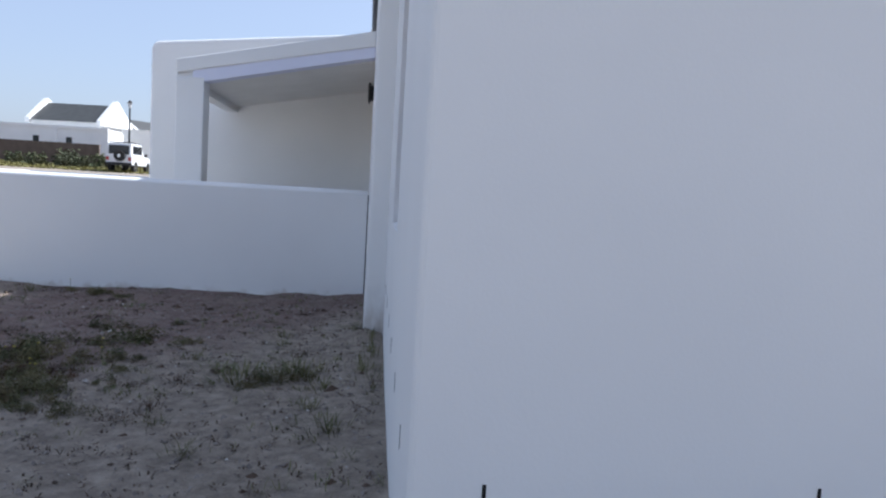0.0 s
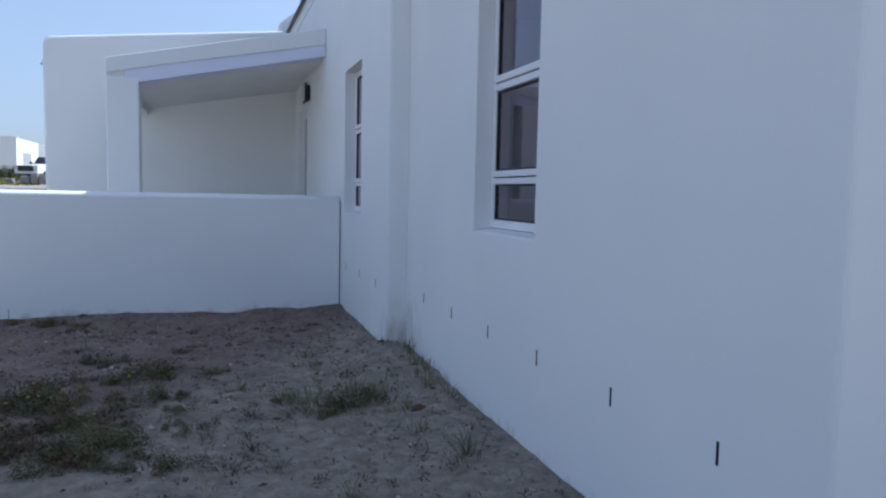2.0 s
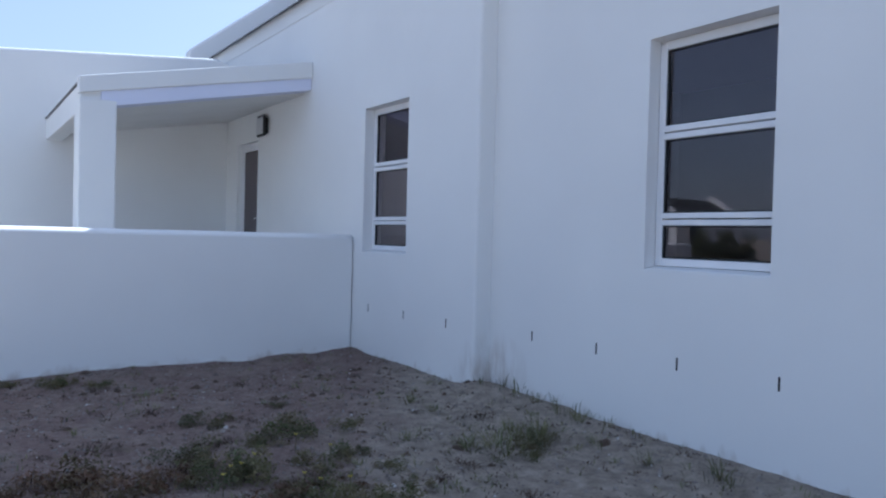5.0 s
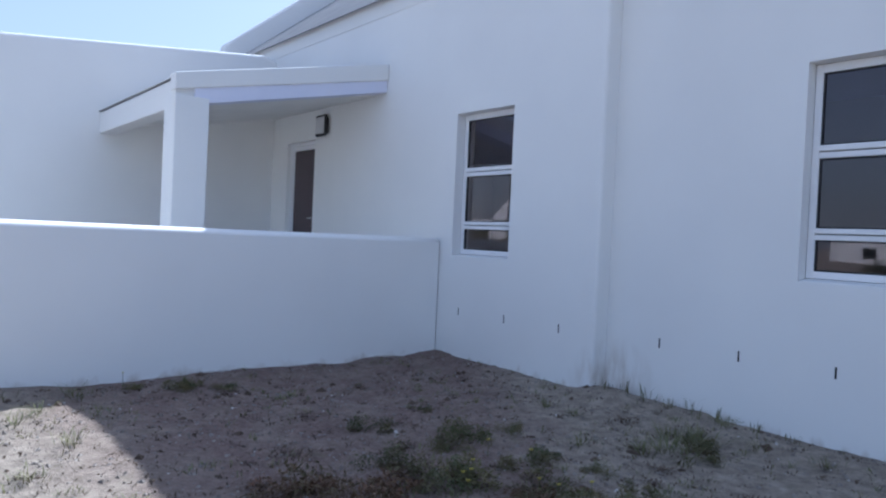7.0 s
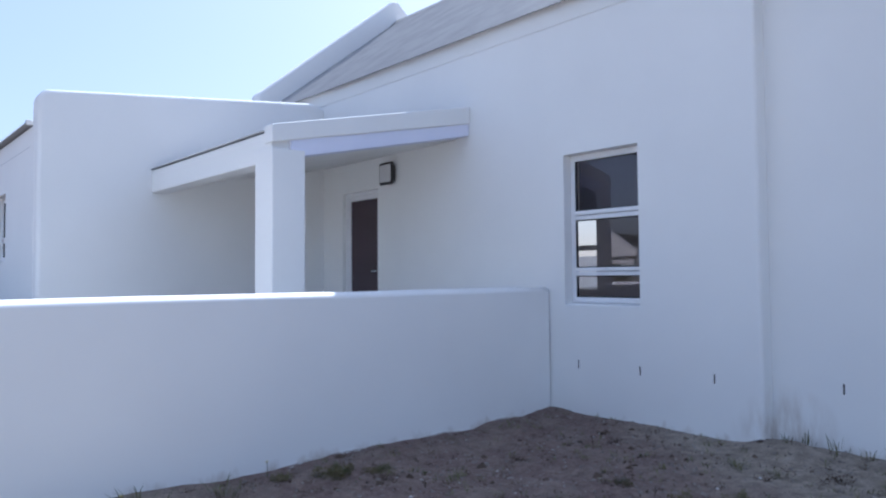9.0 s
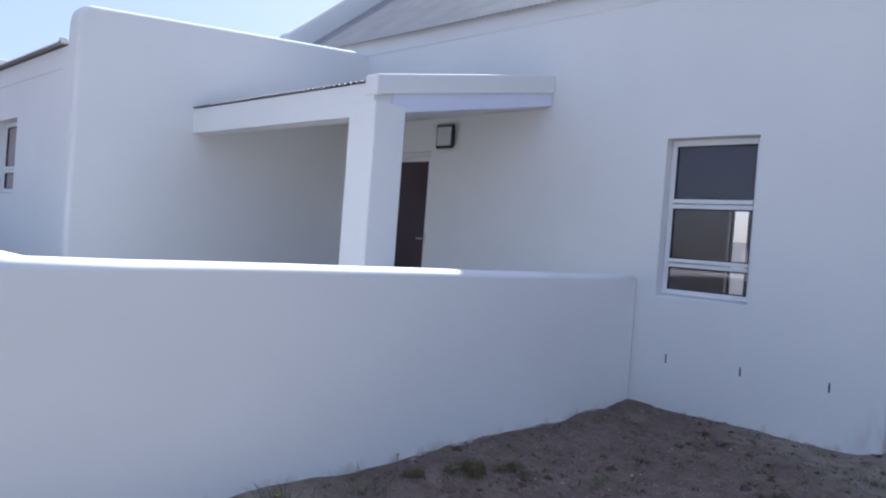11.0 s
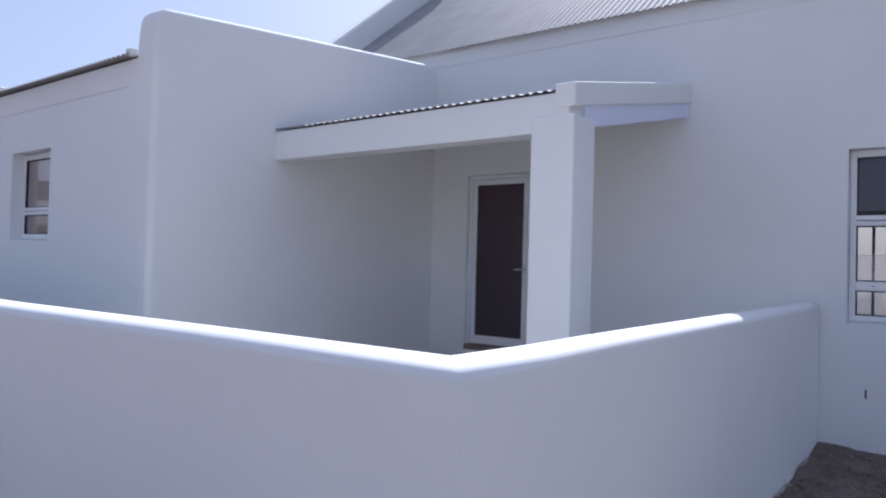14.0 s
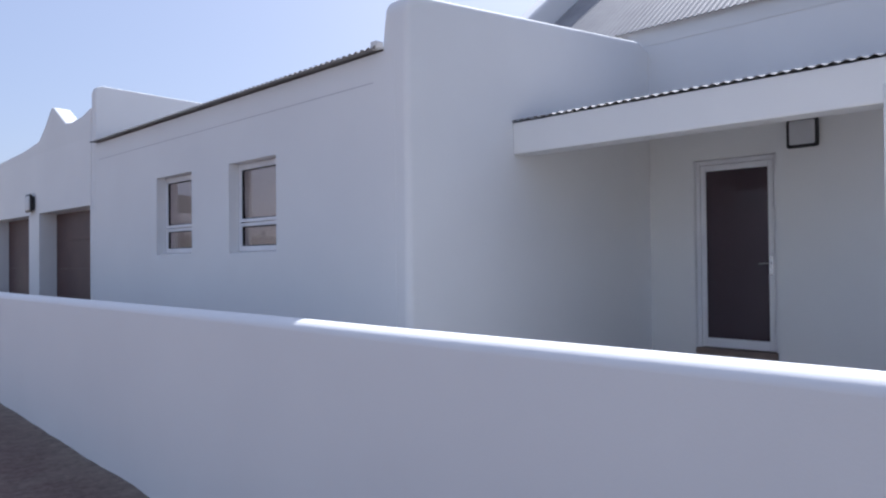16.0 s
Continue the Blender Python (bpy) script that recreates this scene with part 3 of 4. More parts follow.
bmesh.ops.bevel(gb, geom=[e for e in gb.edges if abs(e.verts[0].co.y - e.verts[1].co.y) < 1e-6 and max(v.co.z for v in e.verts) > 0 and not (max(v.co.y for v in e.verts) > 14.2 and max(v.co.x for v in e.verts) < XW + 0.006 and min(v.co.z for v in e.verts) < 0) and min(v.co.x for v in e.verts) < XB - 0.1], offset=0.06, segments=6, affect="EDGES", profile=0.5)
setting("wall_wing_gable", gb, PLASTER, "white plastered side wall with sloping rounded parapet")
wr = thing("wing_roof", (-4.2, 14.3, 3.5), "grey corrugated metal roof over the wing", "roof", kind="structure")
part("roof_sheet", corrugated(-4.29, 3.605, 0.02, 4.08, 14.28, 20.94), STEEL, wr, smooth=True)
part("eave_cap", boxed(-4.27, -4.19, 14.275, 14.36, 3.60, 3.665, 0.01), COPING, wr, "small plaster stop at the eave")
setting("wall_joint_wing", boxed(XW - 0.003, XW + 0.01, 14.4, 20.8, 3.325, 3.333), CRACK, "hairline joint in the plaster under the eave", "trim")
p2 = [(XW, -0.4), (0, -0.4), (0, 4.46), (XW + 0.12, 4.50), (XW + 0.03, 4.47), (XW, 4.38)]
setting("wall_parapet", prism(p2, "y", 20.96, 21.12, 0.03, 3), PLASTER, "white plastered parapet between wing and garage")

# ---- garage ----
G1, G2 = (21.3, 23.66, -0.3, 2.66), (24.25, 26.7, -0.3, 2.65)
setting("wall_garage", wall_with_holes("x", XW - 0.006, XW + 0.45, 21.121, 29.5, -0.4, 3.72, [(21.16, 23.66, -0.3, 2.66), G2]), PLASTER, "white plastered garage front with two openings")
crest = [(21.13, 3.7), (29.5, 3.7), (29.5, 3.74), (26.2, 3.82), (24.6, 3.88), (23.7, 3.96), (23.35, 4.18), (23.0, 4.46), (22.92, 4.46), (22.3, 4.10), (22.0, 4.07), (21.5, 4.10), (21.13, 4.18)]
setting("garage_crest", prism(crest, "x", XW - 0.002, XW + 0.28, 0.025), COPING, "curved white plaster crest over the garage")
for nm, (a, b) in (("garage_door_1", (21.17, 23.65)), ("garage_door_2", (24.26, 26.69))):
    g = thing(nm, (XW + 0.4, (a + b) / 2, 0), "dark brown sectional garage door recessed in white wall", "garage door", "garage doors", kind="structure")
    for k in range(5):
        z = 0.2 + k * 0.49
        part("panel", boxed(XW + 0.28, XW + 0.33, a, b, z + 0.001, z + 0.489, 0.003), GARAGE, g)

# ---- porch ----
porch = thing("porch_roof", (-2.78, 10.47, 2.8), "white plastered porch roof with corrugated sheeting", "porch", kind="structure")
part("beam", boxed(-2.78, -2.56, 10.50, 13.969, 2.79, 3.10, 0.01), COPING, porch)
part("roof_sheet", corrugated(-2.80, 3.117, XB - 0.003, 3.117 + 0.21 * 2.82, 10.62, 13.965, pitch=0.085, depth=0.009), STEEL, porch, "silver corrugated sheet with wavy edge", smooth=True)
part("verge", prism([(-2.80, 2.972), (XB - 0.003, 3.555), (XB - 0.003, 3.78), (-2.80, 3.162)], "y", 10.44, 10.62, 0.014, 3), COPING, porch, "sloping white verge upstand")
# Side beam has a bluer base colour than the coping above it
part("side_beam", prism([(-2.57, 2.84), (XB - 0.004, 3.40), (XB - 0.004, 3.60), (-2.57, 3.03)], "y", 10.465, 10.72, 0.006), LILAC, porch, "pale lilac beam side under the verge")
part("soffit", prism([(-2.558, 2.90), (XB - 0.003, 3.38), (XB - 0.003, 3.41), (-2.558, 2.93)], "y", 10.721, 13.968), CEIL, porch, "plain porch soffit")
pc = thing("porch_column", (-2.61, 10.65, 0.5), "square white plastered porch column", "column", kind="structure")
part("shaft", boxed(-2.795, -2.405, 10.452, 10.83, 0.4, 2.925, 0.015), COPING, pc)

setting("courtyard_fill", boxed(-5.83, XB - 0.004, 9.38, 13.965, -0.3, 0.44), PALE_BOUNCE, "packed earth and concrete in the porch court, brightened for bounce", "floor")
pv = thing("porch_paving", (-1.4, 12.2, 0.44), "brown paving slabs on the porch floor", "paving", kind="structure")
first = None
for i in range(7):
    for j in range(8):
        x, y = -2.8 + i * 0.4, 10.75 + j * 0.4
        if first is None:
            first = part("paving_slab", boxed(x + 0.004, x + 0.394, y + 0.004, y + 0.394, 0.442, 0.50, 0.006), PAVING, pv)
        else:
            o = first.copy()
            scene.collection.objects.link(o)
            o.location = Vector((i * 0.4, j * 0.4, random.uniform(-0.003, 0.003))) * S

# ---- low boundary wall ----
LX, LY, TH = -6.05, 9.165, 0.19
prof = round_top(TH, 1.455, -0.4)
cx, cy = LX + TH / 2, LY + TH / 2
st = []
for k in range(13):
    x = 0.0015 + (cx - 0.0015) * k / 12
    st.append(((x, cy, 0.008 * noise.noise((x, 2.0, 0.0))), (0, -1, 0) if k < 12 else (-1, -1, 0)))
for k in range(1, 22):
    y = cy + k
    st.append(((cx, y, -0.03 * max(0, y - 14) / 14 + 0.008 * noise.noise((2.0, y, 0.0))), (-1, 0, 0)))
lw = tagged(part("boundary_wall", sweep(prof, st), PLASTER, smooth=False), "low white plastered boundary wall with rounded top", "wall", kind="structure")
for p in lw.data.polygons:
    p.use_smooth = abs(p.normal.z) > 0.1 and abs(p.normal.z) < 1.1 and p.center.z > 1.1
# black filler strip gives the open joint its shade and stops light from behind
setting("wall_gap", boxed(0.002, XB - 0.002, LY + 0.03, LY + TH - 0.03, -0.2, 1.40), SHADOWGAP, "black strip for the shade in the boundary wall joint", "trim")

# ---- weeds, grass and clods ----
def blades(count, radius, height, width, lean, seed, petals=0):
    """Vertices and faces of a clump of bent leaf blades in metres, rooted round the origin."""
    r = random.Random(seed)
    vs, fs = [], []
    for _ in range(count):
        d, a = min(radius * 1.8, abs(r.gauss(0, 0.62)) * radius), r.uniform(0, 6.283)
        x, y = d * math.cos(a), d * math.sin(a)
        b = a + r.uniform(-0.9, 0.9)
        h = height * r.uniform(0.3, 1.0) * (1 - 0.25 * d / radius)
        out = lean * h * r.uniform(0.4, 1.6)
        w = width * r.uniform(0.6, 1.4)
        px, py = -math.sin(b) * w, math.cos(b) * w
        dx, dy = math.cos(b) * out, math.sin(b) * out
        k = len(vs)
        vs += [(x - px, y - py, -0.01), (x + px, y + py, -0.01), (x + dx * 0.45 + px * 1.2, y + dy * 0.45 + py * 1.2, h * 0.65), (x + dx * 0.45 - px * 1.2, y + dy * 0.45 - py * 1.2, h * 0.65), (x + dx, y + dy, h * 0.95)]
        fs += [(k, k + 1, k + 2, k + 3), (k + 3, k + 2, k + 4)]
    return vs, fs


def mesh_of(name, vs, fs, mat):
    me = bpy.data.meshes.new(name)
    me.from_pydata(vs, [], fs)
    me.materials.append(mat)
    return me


def mound(seed, count=1300, wide=0.12, tall=0.125, leaf=0.013):
    """A bushy low weed: many small leaves round a few lumps, thinning out at its rim."""
    r3 = random.Random(seed)
    lumps = [(r3.gauss(0, 0.085), r3.gauss(0, 0.085), wide * r3.uniform(0.45, 1.0), tall * r3.uniform(0.5, 1.1)) for _ in range(r3.randint(4, 7))]
    vs, fs = [], []
    for _ in range(count):
        x, y, w, h = r3.choice(lumps)
        a, u = r3.uniform(0, 6.283), r3.random()
        d = w * r3.random() ** 0.6 * math.sqrt(max(0.0, 1 - 0.8 * u * u))
        c = Vector((x + d * math.cos(a), y + d * math.sin(a), u * h * r3.uniform(0.5, 1.0)))
        e = Vector((r3.gauss(0, 1), r3.gauss(0, 1), r3.gauss(0.5, 0.8))).normalized() * leaf * r3.uniform(0.5, 1.1)
        g = Vector((r3.gauss(0, 1), r3.gauss(0, 1), r3.gauss(0, 0.6))).normalized() * leaf * r3.uniform(0.22, 0.45)
        n0 = len(vs)
        vs += [tuple(c - e), tuple(c + g), tuple(c + e), tuple(c - g)]
        fs.append((n0, n0 + 1, n0 + 2, n0 + 3))
    return vs, fs


LEAFY = [mesh_of("foliage", *mound(10 + k), WEED) for k in range(6)]
RED_LEAFY = [mesh_of("foliage", *mound(30 + k, 800, 0.13, 0.085), RUSTY) for k in range(3)]
GREEN_LEAFY = [mesh_of("foliage", *mound(50 + k, 500, 0.09, 0.15, 0.022), FRESH) for k in range(2)]
GRASSY = [mesh_of("tuft", *blades(46, 0.14, 0.13, 0.0022, 1.2, 40 + k), DRY) for k in range(4)]
UPRIGHT = [mesh_of("tuft", *blades(16, 0.10, 0.19, 0.0024, 0.35, 60 + k), DRY) for k in range(3)]
DEAD = [mesh_of("litter", *blades(90, 0.13, 0.04, 0.003, 2.0, 70 + k), STALK) for k in range(3)]
BLOOM = mesh_of("blossom", *blades(16, 0.012, 0.012, 0.004, 2.0, 5), FLOWER)
KINDS = {"weed": ("weed_clump", "low dark green weed clump on sandy soil", "weed", LEAFY), "grass": ("grass_tuft", "thin green and dry grass tuft on sandy soil", "grass", GRASSY),
         "dead": ("dead_weed", "flat brown withered weed on sandy soil", "weed", DEAD), "rusty": ("rusty_weed", "reddish brown withering weed clump on sandy soil", "weed", RED_LEAFY),
         "fresh": ("leafy_plant", "bright green broad-leaved weed on sandy soil", "weed", GREEN_LEAFY), "upright": ("dry_grass", "thin upright dry grass at the foot of the wall", "grass", UPRIGHT)}


def plant(x, y, size, kind, k):
    words = KINDS[kind]
    t = thing(words[0], (x, y, ground_height(x, y)), words[1], words[2], words[0].replace("_", " ") + "s in the yard")
    o = new(words[3][0].name.split(".")[0], words[3][k % len(words[3])])
    o.parent = t
    tagged(o, kind="stuff")
    q2 = random.Random(k)
    o.scale = (size * q2.uniform(0.8, 1.3), size * q2.uniform(0.8, 1.2), size * q2.uniform(0.7, 1.05))
    o.rotation_euler = (0, 0, k * 1.7)
    return t


r = random.Random(3)
k = 0
for kind, spots in (
        ("weed", ((-2.42, 6.84, 0.85), (-2.05, 6.33, 1.25), (-2.18, 6.18, 0.8), (-2.73, 6.17, 1.15), (-2.58, 5.68, 1.35), (-2.42, 5.55, 1.2), (-2.02, 5.6, 1.0), (-2.23, 5.03, 1.0), (-2.10, 4.80, 0.8), (-1.73, 5.28, 0.55),
                  (-1.78, 4.95, 0.5), (-3.28, 8.72, 0.8), (-3.10, 8.68, 0.6), (-2.85, 8.54, 0.6), (-3.52, 8.9, 0.5), (-1.54, 6.24, 0.6), (-1.78, 5.68, 0.5), (-0.62, 5.22, 0.8), (-0.45, 5.36, 0.7), (-2.62, 5.15, 0.8),
                  (-2.12, 4.62, 1.1), (-1.75, 4.35, 0.7), (-1.95, 4.4, 0.8), (-2.35, 4.4, 1.0), (-2.75, 4.75, 1.1), (-1.75, 7.0, 0.4), (-0.82, 5.06, 0.55))),
        ("rusty", ((-3.22, 5.80, 1.4), (-3.0, 5.65, 1.1), (-3.4, 6.05, 1.2), (-2.85, 5.9, 0.8), (-3.5, 5.6, 1.2), (-3.05, 5.2, 1.2), (-2.9, 4.9, 1.0), (-2.45, 5.25, 0.7), (-3.7, 5.9, 1.0), (-2.62, 4.9, 1.2), (-2.9, 4.5, 1.2), (-2.35, 4.62, 1.0), (-3.3, 4.9, 1.2), (-2.05, 5.15, 0.7))),
        ("fresh", ((-3.52, 5.25, 0.9), (-3.60, 5.05, 0.8))),
        ("grass", ((-0.42, 5.38, 1.2), (-0.62, 5.28, 1.0), (-0.86, 5.36, 1.1), (-1.06, 5.43, 0.9), (-1.33, 5.75, 0.7), (-0.74, 6.65, 0.7), (-0.71, 6.33, 0.6), (-0.17, 4.08, 0.9), (0.02, 5.4, 0.8), (-0.25, 5.0, 0.7),
                   (-0.9, 5.15, 0.9), (-0.5, 5.6, 0.9), (-4.51, 8.13, 0.9), (-4.01, 8.86, 0.9), (-4.3, 8.5, 0.9), (-4.8, 8.0, 0.8), (-4.3, 7.4, 0.7), (-4.6, 6.9, 0.7), (-5.0, 7.6, 0.8), (-5.2, 8.6, 0.8), (-0.3, 4.5, 0.6),
                   (-1.2, 4.2, 0.6), (-0.9, 3.7, 0.6), (-1.6, 7.3, 0.4), (-4.6, 8.9, 0.8), (-4.9, 8.75, 0.7))),
        ("upright", ((0.12, 6.45, 0.8), (0.10, 6.2, 0.9), (0.08, 5.95, 0.8), (0.11, 5.75, 0.7), (0.06, 5.5, 0.8), (0.10, 5.2, 0.7), (-0.05, 6.55, 0.6), (0.08, 4.9, 0.6), (-0.3, 5.5, 0.7), (-0.55, 5.45, 0.7), (0.0, 5.65, 0.7)))):
    for x, y, size in spots:
        plant(x, y, size * (1.0 if kind == "weed" else 1.15), kind, k)
        k += 1
for _ in range(12):
    plant(r.uniform(-3.6, -1.9), r.uniform(4.2, 6.6), r.uniform(0.7, 1.3), "dead", k)
    k += 1
for _ in range(16):
    plant(r.uniform(-3.6, -0.4), r.uniform(3.4, 8.6), r.uniform(0.4, 0.8), "dead", k)
    k += 1
for x, y, z in ((-2.35, 5.2, 0.12), (-2.3, 5.1, 0.10), (-2.48, 5.62, 0.14), (-2.66, 5.5, 0.12), (-2.2, 4.95, 0.13), (-3.6, 9.0, 0.12), (-2.6, 5.5, 0.13), (-2.1, 5.9, 0.12), (-4.75, 8.75, 0.16), (-2.75, 5.35, 0.12), (-2.0, 5.6, 0.11)):
    t = thing("weed_flower", (x, y, ground_height(x, y)), "small yellow weed flower on a thin stem", "flower", "yellow weed flowers")
    st_ = bmesh.new()
    tube(st_, (x, y, ground_height(x, y) - 0.01), (x, y, ground_height(x, y) + z), 0.003, 0.002, 6)
    part("stem", st_, WEED, t)
    o = new("blossom", BLOOM)
    o.parent, o.location, o.scale = t, (0, 0, z * S), (0.6, 0.6, 0.6)


def scatter(name, count, make, mat, label, category, seed):
    q = random.Random(seed)
    vs, fs = [], []
    for _ in range(count):
        x, y = q.uniform(-6.0, 0.15), q.uniform(2.2, 9.1)
        if name == "sparse_grass" and noise.noise((x * 1.3, y * 1.3, 9.0)) < -0.05:
            continue
        a, b = make(q)
        z = ground_height(x, y)
        n0 = len(vs)
        vs += [(x * S + p[0], y * S + p[1], z * S + p[2]) for p in a]
        fs += [tuple(i + n0 for i in f) for f in b]
    tagged(new(name, mesh_of(name, vs, fs, mat)), label, category, kind="stuff")


def clod(q):
    s = q.choice((0.004, 0.005, 0.007, 0.008, 0.011, 0.016)) * q.uniform(0.7, 1.4)
    c = [(1, 0, 0), (-1, 0, 0), (0, 1, 0), (0, -1, 0), (0, 0, 0.7), (0, 0, -0.6)]
    v = [tuple(s * (p + q.uniform(-0.3, 0.3)) for p in u) for u in c]
    return v, [(0, 2, 4), (2, 1, 4), (1, 3, 4), (3, 0, 4), (2, 0, 5), (1, 2, 5), (3, 1, 5), (0, 3, 5)]


scatter("soil_clods", 9000, clod, CLOD, "small sand clods and pebbles on the soil", "pebbles", 21)
def dark_lump(q):
    v, f = clod(q)
    g = q.uniform(1.5, 3.0)
    return [(a * g, b * g, c * g * 0.8) for a, b, c in v], f


scatter("dark_lumps", 420, dark_lump, STALK, "dark dried lumps of turned soil", "soil lumps", 31)
scatter("pale_pebbles", 260, clod, CHIP, "pale pebbles and plaster crumbs on the soil", "pebbles", 41)
q = random.Random(52)
vs, fs = [], []
for _ in range(260):  # crumbs of plaster along the foot of the boundary wall
    x, y = q.uniform(-3.4, -0.1), LY - abs(q.gauss(0, 0.02))
    if noise.noise((x * 2.1, 3.0, 0.0)) < 0.0:
        continue
    a, b = clod(q)
    n0, z = len(vs), ground_height(x, y) * S
    vs += [(x * S + p[0] * 1.8, y * S + p[1], z + p[2]) for p in a]
    fs += [tuple(i + n0 for i in f) for f in b]
tagged(new("plaster_crumbs", mesh_of("plaster_crumbs", vs, fs, CHIP)), "white plaster crumbs along the foot of the wall", "crumbs", kind="stuff")
scatter("sparse_grass", 900, lambda q: blades(q.randint(4, 12), 0.05, 0.05, 0.002, 1.2, q.random()), DRY, "sparse short dry grass on the soil", "grass", 22)
scatter("withered_litter", 2000, lambda q: blades(q.randint(3, 8), 0.04, 0.018, 0.003, 2.5, q.random()), STALK, "withered brown plant litter on the soil", "litter", 23)


# ---- beyond the boundary wall ----
def far_house(name, x, y, z, length, depth, eave, ridge, turn, label, windows=(), roof_mat=SLATE):
    """A gabled house: ridge along its own x, gable parapets at both ends, origin at the middle of the front foot."""
    h = thing(name, (x, y, z), label, "house")
    h.rotation_euler = (0, 0, radians(turn))
    o = Vector((x, y, z))

    def put(nm, bm, mat, parent=h):
        bmesh.ops.translate(bm, vec=o, verts=bm.verts)
        return part(nm, bm, mat, parent)

    put("wall", boxed(-length / 2, length / 2, 0, depth, -1.5, eave), FARWHITE)
    put("roof", prism([(-0.25, eave - 0.05), (depth / 2, ridge), (depth + 0.25, eave - 0.05), (depth / 2, ridge - 0.15)], "x", -length / 2, length / 2), roof_mat)
    for s in (-1, 1):
        a = s * length / 2
        put("gable", prism([(-0.3, eave - 0.3), (-0.3, eave + 0.15), (depth / 2 - 0.15, ridge + 0.42), (depth / 2 + 0.15, ridge + 0.42), (depth + 0.3, eave + 0.15), (depth + 0.3, eave - 0.3)], "x", a - 0.2, a + 0.2), FARWHITE)
        put("gable_wall", prism([(0.01, eave - 0.3), (depth / 2, ridge), (depth - 0.01, eave - 0.3)], "x", a - 0.12, a + 0.12), FARWHITE)
    for wx, wz, ww, wh in windows:
        w = put("window", boxed(wx - ww / 2, wx + ww / 2, -0.05, 0.05, wz, wz + wh), CARGLASS)
        put("window_frame", boxed(wx - ww / 2 - 0.06, wx + ww / 2 + 0.06, -0.03, 0.02, wz - 0.08, wz), FARWHITE, w)
    return h


far_house("gabled_house", -28.75, 70, 2.4, 7.0, 5.2, 3.7, 5.55, -10, "white gabled house with dark grey roof", ((0.5, 1.6, 0.9, 1.0),))
fb = thing("flat_house", (-31, 66, 2.3), "low white flat-roofed house front with small windows", "house")
part("wall", boxed(-42, -23.4, 66, 70, 0.5, 5.15), FARWHITE, fb)
part("parapet", boxed(-42, -23.4, 65.9, 66.2, 5.15, 5.4), FARWHITE, fb)
for x in (-29.5, -26.7, -34.5):
    w = part("window", boxed(x - 0.25, x + 0.25, 65.95, 66.05, 3.9, 4.4), CARGLASS, fb)
part("pilaster", boxed(-28.1, -27.7, 65.8, 66.1, 2.0, 5.0), FARWHITE, fb)
setting("garden_wall", boxed(-45, -22.6, 61.8, 62.1, 1.0, 3.75), BROWNWALL, "dark brown garden wall beyond the road")
setting("low_brown_wall", boxed(-26.0, -14.2, 64.0, 64.3, 1.0, 2.72), BROWNWALL, "low dark brown wall beyond the road")
tb = thing("white_building", (-19.6, 72, 2.6), "plain white building with flat parapet and side door", "building")
part("wall", boxed(-24.2, -17.8, 72, 80.4, 0.5, 5.7), FARWHITE, tb)
part("coping", boxed(-24.3, -17.7, 71.9, 72.3, 5.7, 5.8), FARWHITE, tb)
part("door", boxed(-17.81, -17.77, 74.2, 77.4, 2.4, 4.55), material("grey_roller_door", (0.30, 0.30, 0.31), 0.6), tb, "grey roller door")
part("chimney", boxed(-17.9, -17.2, 80.6, 81.8, 0.5, 5.6, 0.05), FARWHITE, tb)
far_house("gabled_house", -26.5, 92, 3.2, 7.0, 6.0, 3.4, 5.0, 60, "far white house with dark grey gabled roof")
far_house("gabled_house", -22.0, 120, 2.5, 8.0, 6.0, 1.7, 2.9, 80, "far pale house with low gabled roof", roof_mat=material("pale_grey_roof", (0.40, 0.41, 0.42), 0.7))
far_house("gabled_house", -42, 32.9, 0.4, 8.0, 5.2, 2.9, 4.5, 0, "white gabled house with dark roof across the road", ((-2.0, 0.6, 1.2, 1.2), (1.8, 1.0, 1.4, 1.2)))
far_house("gabled_house", -44, 46.6, 1.2, 8.0, 4.6, 2.4, 4.0, 0, "white gabled house with dark roof across the road")
yb = thing("flat_house", (-41, 53, 1.0), "low white flat-roofed house with small windows", "house")
part("wall", boxed(-46, -40, 51.4, 56.5, 0.3, 3.4), FARWHITE, yb)
part("parapet", boxed(-46, -39.9, 51.3, 51.6, 3.4, 3.6), FARWHITE, yb)
part("window", boxed(-40.03, -39.97, 52.6, 53.4, 2.0, 2.8), CARGLASS, yb)
yc = thing("flat_house", (-72, 31, 0.4), "far low white flat-roofed house", "house")
part("wall", boxed(-78, -70, 28.0, 33.5, 0.1, 3.0), FARWHITE, yc)
part("window", boxed(-70.03, -69.97, 29.2, 30.4, 1.2, 2.2), CARGLASS, yc)
far_house("gabled_house", -40, 12, 0.4, 11.0, 7.0, 2.8, 5.4, 90, "white gabled house with dark roof across the road", ((-3.0, 1.0, 1.4, 1.2), (2.0, 1.0, 1.4, 1.2)))
far_house("gabled_house", -38, -14, 0.0, 10.0, 7.0, 2.8, 5.3, 96, "white gabled house with dark roof across the road", ((-2.0, 1.0, 1.4, 1.2),))
setting("yard_wall_back", boxed(15.0, 15.25, -10, 40, -0.3, 2.3), FARWHITE, "white plastered yard wall behind the house")
# verge grass, stone heap and shrubs along the road
vs, fs = [], []
q = random.Random(8)
for i in range(5200):
    x, y = q.uniform(-34, -12), q.uniform(50, 61.5)
    a, b = blades(3, 0.25, 0.16, 0.03, 0.8, i)
    n0, z = len(vs), ground_height(x, y) * S
    vs += [(x * S + p[0], y * S + p[1], z + p[2]) for p in a]
    fs += [tuple(j + n0 for j in f) for f in b]
